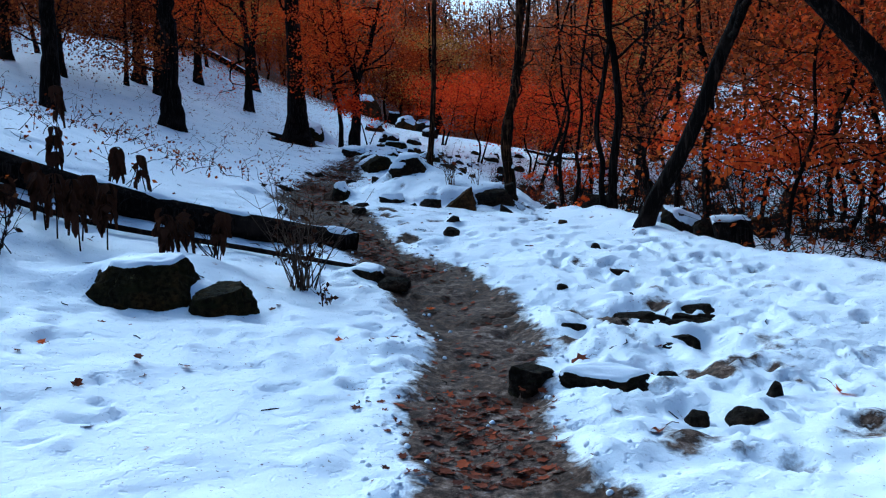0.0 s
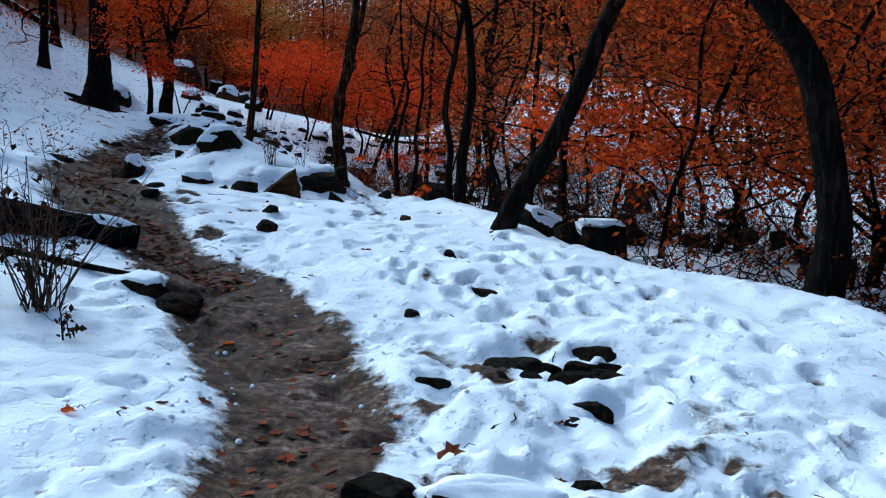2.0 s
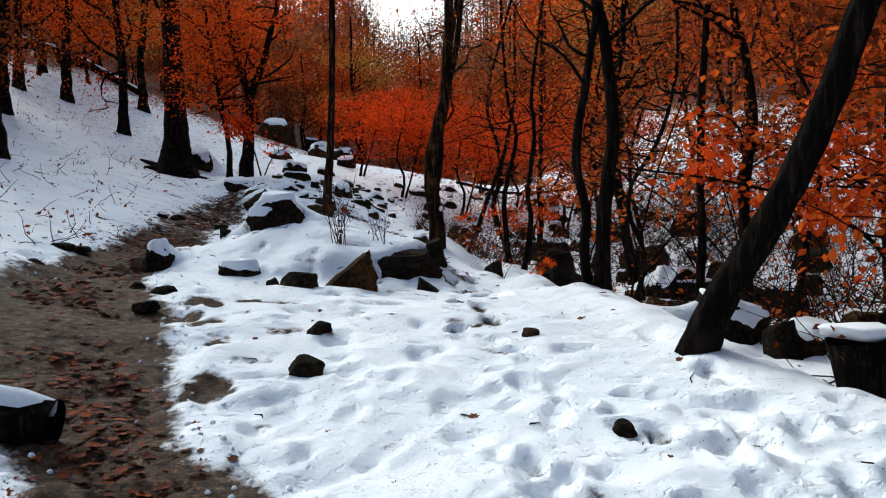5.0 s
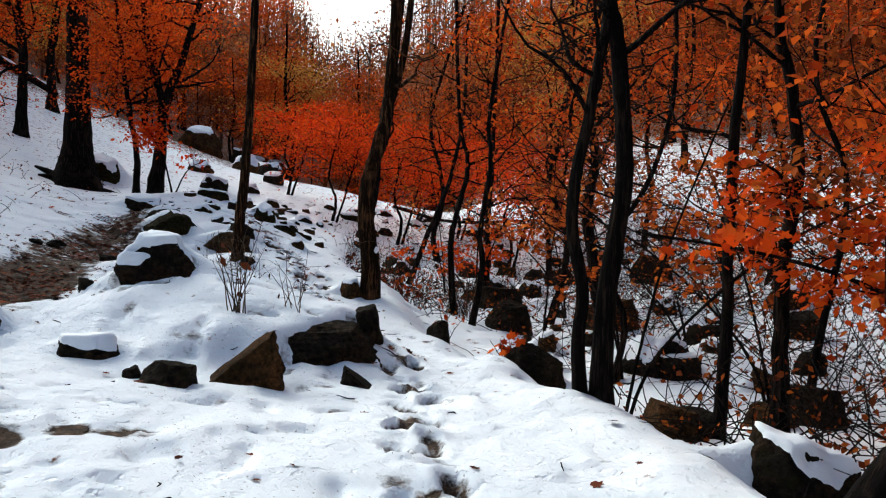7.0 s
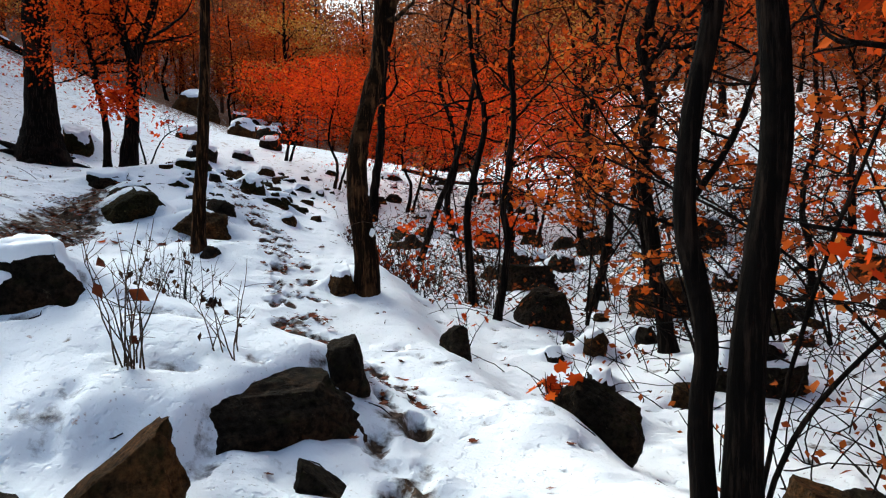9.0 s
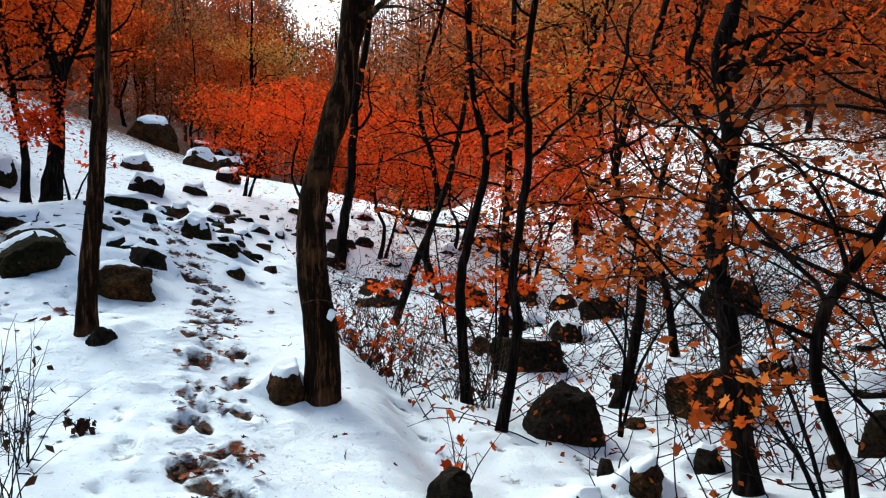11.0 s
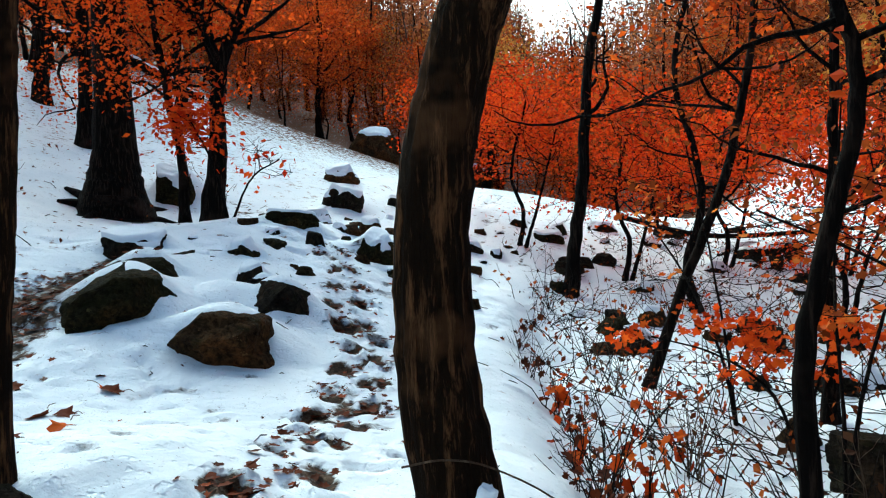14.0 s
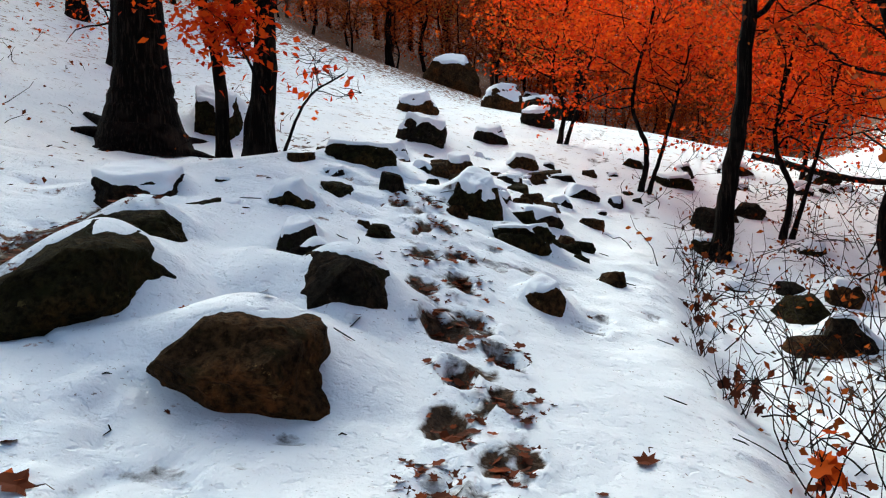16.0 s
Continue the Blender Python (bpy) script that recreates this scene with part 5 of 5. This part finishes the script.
for k in range(10):
    y = bank_rng.uniform(20.6, 31.0)
    x = float(np.interp(y, BANK[:, 1], BANK[:, 0])) + bank_rng.uniform(0.1, 1.1)
    shrub(x, y, 450 + k, bank_rng.uniform(0.5, 1.1), 11, 0.7, (LEAF_DEAD, LEAF_ORANGE, LEAF_DEAD)[k % 3], (14, 16, 8)[k % 3], 0.06, (DRY_STEM, TWIG)[k % 2],
          "leafless scrub with a few brown leaves on the bank", "bank_shrub", "scrub along the bank", thickness=0.005, twigs=4)
for k in range(20):
    y = bank_rng.uniform(20.8, 29.5)
    x = float(np.interp(y, BANK[:, 1], BANK[:, 0])) + bank_rng.uniform(-0.12, 0.3)
    shrub(x, y, 540 + k, bank_rng.uniform(0.2, 0.55), 6, 1.0, LEAF_FALLEN, 7, 0.065, TWIG, "short dark weeds with brown leaves on the lip of the bank", "bank_weed", "weeds on the lip of the bank",
          "lobed", thickness=0.004, twigs=2)
for k, (x, y, h) in enumerate(((0.42, 22.9, 0.5), (0.75, 22.3, 0.6), (0.15, 24.3, 0.45), (1.1, 23.6, 0.8), (1.0, 19.0, 0.5), (1.35, 15.7, 0.4))):
    shrub(x, y, 500 + k, h, 6, 0.9, LEAF_ORANGE, 20, 0.08, TWIG, "low sapling with curled orange oak leaves", "oak_sapling", "saplings on the bank", "lobed", 0.006)


def low_maple(x, y, seed, leaves, heading, label):
    """A low, spreading tree with wide twigs and lobed leaves."""
    c, s = math.cos(heading), math.sin(heading)
    return tree("low_maple", label, (x, y),
                [([(0, 0, 0), (0.2 * c, 0.2 * s, 0.5), (0.6 * c, 0.6 * s, 1.0), (1.2 * c, 1.2 * s, 1.5), (2.0 * c, 2.0 * s, 1.9)], 0.018, 0.007),
                 ([(0, 0, 0), (0.1 * c, 0.3 * s, 0.6), (0.25 * c, 0.9 * s, 1.4), (0.6 * c, 1.4 * s, 2.4)], 0.016, 0.007)],
                seed, leaf=LEAF_MIXED, leaves=leaves, size=0.07, limbs=6, reach=1.3, low=0.35, spray=0.09, thick=0.07, shape="lobed", rise=0.1, twigs=6, flare=0.1, clump=38)


low_maple(2.0, 14.5, 520, 300, -0.3, "low spreading maple with orange lobed leaves")
low_maple(3.6, 15.4, 521, 260, 2.8, "low spreading maple with orange lobed leaves")
low_maple(2.9, 17.5, 522, 260, 2.0, "low spreading maple with orange lobed leaves")
low_maple(3.9, 18.2, 523, 260, 2.6, "low spreading maple with orange lobed leaves")
low_maple(2.6, 20.6, 524, 300, 0.5, "low spreading maple with orange lobed leaves")
low_maple(1.9, 22.9, 525, 118, 1.0, "low spreading maple with orange lobed leaves")
low_maple(1.6, 25.0, 526, 118, 2.0, "low spreading maple with orange lobed leaves")
low_maple(3.4, 22.6, 527, 380, 2.9, "low spreading maple with orange lobed leaves")
low_maple(5.0, 19.6, 528, 300, 2.9, "low spreading maple with orange lobed leaves")

tree("spray_maple", "slender maple reaching out with layered sprays of bright orange leaves", (4.5, 13.7),
     [([(0, 0, 0), (-0.3, 0.02, 0.7), (-0.9, 0.05, 1.15), (-1.7, 0.0, 1.4), (-2.7, -0.1, 1.55)], 0.028, 0.008),
      ([(0, 0, 0), (-0.1, 0.1, 0.9), (-0.6, 0.3, 1.5), (-1.5, 0.5, 1.85)], 0.024, 0.008),
      ([(0.1, 0, 0), (0.2, 0.2, 0.9), (0.1, 0.5, 1.7), (-0.5, 0.9, 2.3)], 0.02, 0.008)],
     531, leaf=LEAF_FIRE, leaves=1500, size=0.075, limbs=8, reach=0.9, low=0.35, spray=0.12, thick=0.06, shape="lobed", rise=0.05, twigs=6, flare=0.1, clump=130, clear_of=0.75)
tree("spray_maple", "slender maple with a low spray of orange leaves over the gully", (2.0, 24.6),
     [([(0, 0, 0), (-0.2, 0, 0.4), (-0.6, 0, 0.7), (-1.1, 0.0, 0.85)], 0.016, 0.006), ([(0, 0, 0), (0.2, 0.1, 0.6), (0.5, 0.2, 0.95)], 0.014, 0.006)],
     532, leaf=LEAF_FIRE, leaves=420, size=0.07, limbs=6, reach=0.6, low=0.4, spray=0.1, thick=0.05, shape="lobed", rise=0.05, twigs=5, flare=0.1, clump=50, clear_of=0.9)

# ---- undergrowth, twigs and leaves that nobody could count ----
rng = np.random.RandomState(77)
wood, spots = [], []
for k in range(4560):
    if k >= 4330:
        x, y = rng.uniform(-1.2, 4.5), rng.uniform(29, 38)
    elif k >= 4100:
        y = rng.uniform(20.3, 31)
        x = float(np.interp(y, BANK[:, 1], BANK[:, 0])) + 0.1 + abs(rng.normal(0, 0.9))
    elif k >= 2800:
        if k < 3200:
            x, y = -3.8 - abs(rng.normal(0, 4.5)), rng.uniform(7, 18)
        else:
            x, y = rng.uniform(4.5, 10.0), rng.uniform(22, 30)
    elif k >= 2100:
        y = rng.uniform(14.5, 27)
        x = float(np.interp(y, BANK[:, 1], BANK[:, 0])) + rng.uniform(2.6, 7.5)
    elif k >= 1500:
        y = rng.uniform(7.8, 14.5)
        x = float(np.interp(y, BANK[:, 1], BANK[:, 0])) + rng.uniform(0.5, 5.5)
    elif rng.uniform() < 0.72:
        y = rng.uniform(8, 36)
        x = float(np.interp(y, BANK[:, 1], BANK[:, 0])) + (0.3 if y < 18.5 else 0.9) + abs(rng.normal(0, 3.2))
    else:
        x, y = rng.uniform(-14, -4.6), rng.uniform(6, 34)
    z = float(top_z(x, y))
    ln = limb_line((x, y, z - 0.03), (rng.normal(0, 0.8), rng.normal(0, 0.8), rng.uniform(0.1, 1.0)), rng.uniform(0.3, 1.3) * (0.45 if x < -3.7 else 0.7 if k >= 4100 else 1.6 if k >= 2100 else 1.5 if k >= 1500 else 1), rng, 6, -0.2, 0.22)
    wood.append(tube(ln, np.linspace(0.007, 0.0025, 6), 3))
    spots.append(ln[1:])
v, f = joined(wood)
tagged(part("undergrowth_twigs", quick_mesh("undergrowth_twigs", v, f), TWIG), "dark tangled twigs of the undergrowth", "undergrowth", kind="stuff")
s = np.vstack(spots)
at = s[rng.randint(0, len(s), 14000)] + rng.normal(0, 0.08, (14000, 3))
v, f = leaf_cloud(at, 0.062, rng, "kite", 0.4)
tagged(part("undergrowth_leaves", quick_mesh("undergrowth_leaves", v, f), LEAF_BROWN, smooth=False), "withered orange-brown leaves of the undergrowth", "undergrowth", kind="stuff")
bits = []
for _ in range(130):
    x, y = rng.uniform(-3.6, 2.2), rng.uniform(4, 29)
    a, ln = rng.uniform(0, 2 * np.pi), rng.uniform(0.03, 0.16)
    p, q = np.array([x, y]), np.array([x + math.cos(a) * ln, y + math.sin(a) * ln])
    m = (p + q) / 2 + rng.normal(0, 0.01, 2)
    line = np.array([(*w, float(top_z(*w)) + 0.004) for w in (p, m, q)])
    bits.append(tube(line, (0.003, 0.004, 0.002), 4))
v, f = joined(bits)
tagged(part("twig_litter", quick_mesh("twig_litter", v, f), TWIG), "small dark twigs scattered on the snow", "twigs", kind="stuff")
# fallen leaves trodden into the trail and the footprints
places = []
for _ in range(8000):
    t = rng.uniform(0, 1)
    y = 3.0 + 22 * t
    cx = float(np.interp(y, TRAIL[:, 1], TRAIL[:, 0]))
    clump = value_noise(np.array([cx * 3]), np.array([y * 1.0]), 0.8, 4)[0]
    if rng.uniform() < 0.12 + 0.9 * (clump > 0.55):
        places.append((cx + rng.normal(0, 0.2 if y < 16 else 0.34), y))
for px, py, a, sz, deep in prints():
    if py > 15.5 and rng.uniform() < 0.75:
        for _ in range(rng.randint(9, 24)):
            places.append((px + rng.normal(0, 0.06), py + rng.normal(0, 0.08)))
for _ in range(300):
    places.append((rng.uniform(-3.4, 1.6), rng.uniform(4, 30)))
for _ in range(700):
    places.append((rng.uniform(-12, -4), rng.uniform(6, 32)))
for _ in range(90):
    cy = rng.uniform(17, 25.5)
    cx = float(np.interp(cy, TRAIL[:, 1], TRAIL[:, 0])) + rng.normal(0, 0.3)
    for _ in range(rng.randint(12, 40)):
        places.append((cx + rng.normal(0, 0.16), cy + rng.normal(0, 0.1)))
xy = np.array(places)
z = top_z(xy[:, 0], xy[:, 1]) + 0.008
v, f = leaf_cloud(np.column_stack([xy, z]), 0.055, rng, "lobed", 1.1)
tagged(part("leaf_litter", quick_mesh("leaf_litter", v, f), LEAF_FALLEN, smooth=False), "brown and red fallen leaves trodden into mud and snow", "leaves", kind="stuff")
# crumbs of snow thrown up along the trail
crumbs = []
for _ in range(300):
    y = rng.uniform(3, 14)
    k = rng.choice((-1, 1))
    half = float(np.interp(y, TRAIL[:, 1], TRAIL_HALF))
    x = float(np.interp(y, TRAIL[:, 1], TRAIL[:, 0])) + k * (half + rng.normal(0.08, 0.12))
    r = rng.uniform(0.006, 0.017)
    a = np.linspace(0, 2 * np.pi, 6, endpoint=False)
    c = np.array([x, y, float(top_z(x, y))])
    ring = lambda q, h: c + np.stack([np.cos(a) * r * q, np.sin(a) * r * q, np.full(6, h * r)], 1) * rng.uniform(0.8, 1.2, (6, 1)) ** np.array([[1, 1, 0]])
    vv = np.vstack([ring(0.9, -0.5), ring(1.1, 0.35), ring(0.55, 0.95), np.tile(c + (0, 0, 1.1 * r), (6, 1))])
    ff = [(g * 6 + i, g * 6 + (i + 1) % 6, (g + 1) * 6 + (i + 1) % 6, (g + 1) * 6 + i) for g in range(3) for i in range(6)]
    crumbs.append((vv, np.array(ff)))
v, f = joined(crumbs)
tagged(part("snow_crumbs", quick_mesh("snow_crumbs", v, f), SNOW), "crumbs of trodden snow along the trail", "snow", kind="stuff")


# ---- single fallen leaves and pebbles ----
def fallen_leaf(x, y, size, seed, mat=LEAF_FALLEN):
    r = np.random.RandomState(seed)
    v = LOBED.copy() * size
    v[:, 2] += 0.25 * size * (v[:, 0] / size) ** 2 + 0.12 * size * np.sin(v[:, 1] / size * 4 + seed)
    v[:, 1] -= size * 0.5
    stalk, sf = tube(np.array([(0, -size * 0.45, 0.01), (0.01, -size * 0.7, 0.02), (0.0, -size * 0.95, 0.01)]), (0.003, 0.002, 0.002), 4)
    root = thing("fallen_leaf", (x, y, float(top_z(x, y)) + 0.012), "curled brown-orange fallen leaf lying on snow", "leaf", "single fallen leaves")
    root.matrix_basis = root.matrix_basis @ pose(0, 0, 0, r.uniform(-20, 20), r.uniform(-20, 20), r.uniform(0, 360))
    part("blade", quick_mesh("blade", v, LOBED_F), mat, root, smooth=False)
    part("stalk", quick_mesh("stalk", stalk, sf), DRY_STEM, root)


for k, (x, y, sz) in enumerate(((-2.62, 22.69, 0.13), (-2.63, 22.0, 0.15), (-2.5, 22.05, 0.13), (-3.27, 22.44, 0.15), (-3.15, 22.5, 0.13), (-0.57, 23.76, 0.10), (-5.5, 24.6, 0.14), (-1.37, 23.73, 0.1), (-2.55, 22.66, 0.14),
                                 (-1.12, 6.04, 0.07), (0.47, 5.64, 0.11), (0.98, 7.79, 0.10), (-0.62, 7.46, 0.09), (-2.3, 4.66, 0.07), (-2.21, 5.27, 0.06), (-2.81, 5.28, 0.06), (-2.84, 5.05, 0.06),
                                 (-1.9, 5.22, 0.06), (1.86, 5.1, 0.14), (0.69, 4.23, 0.12), (1.95, 4.6, 0.1), (-1.78, 20.9, 0.12), (-1.9, 20.7, 0.12))):
    fallen_leaf(x, y, sz, 600 + k, LEAF_MIXED if k % 3 == 0 else LEAF_FALLEN)
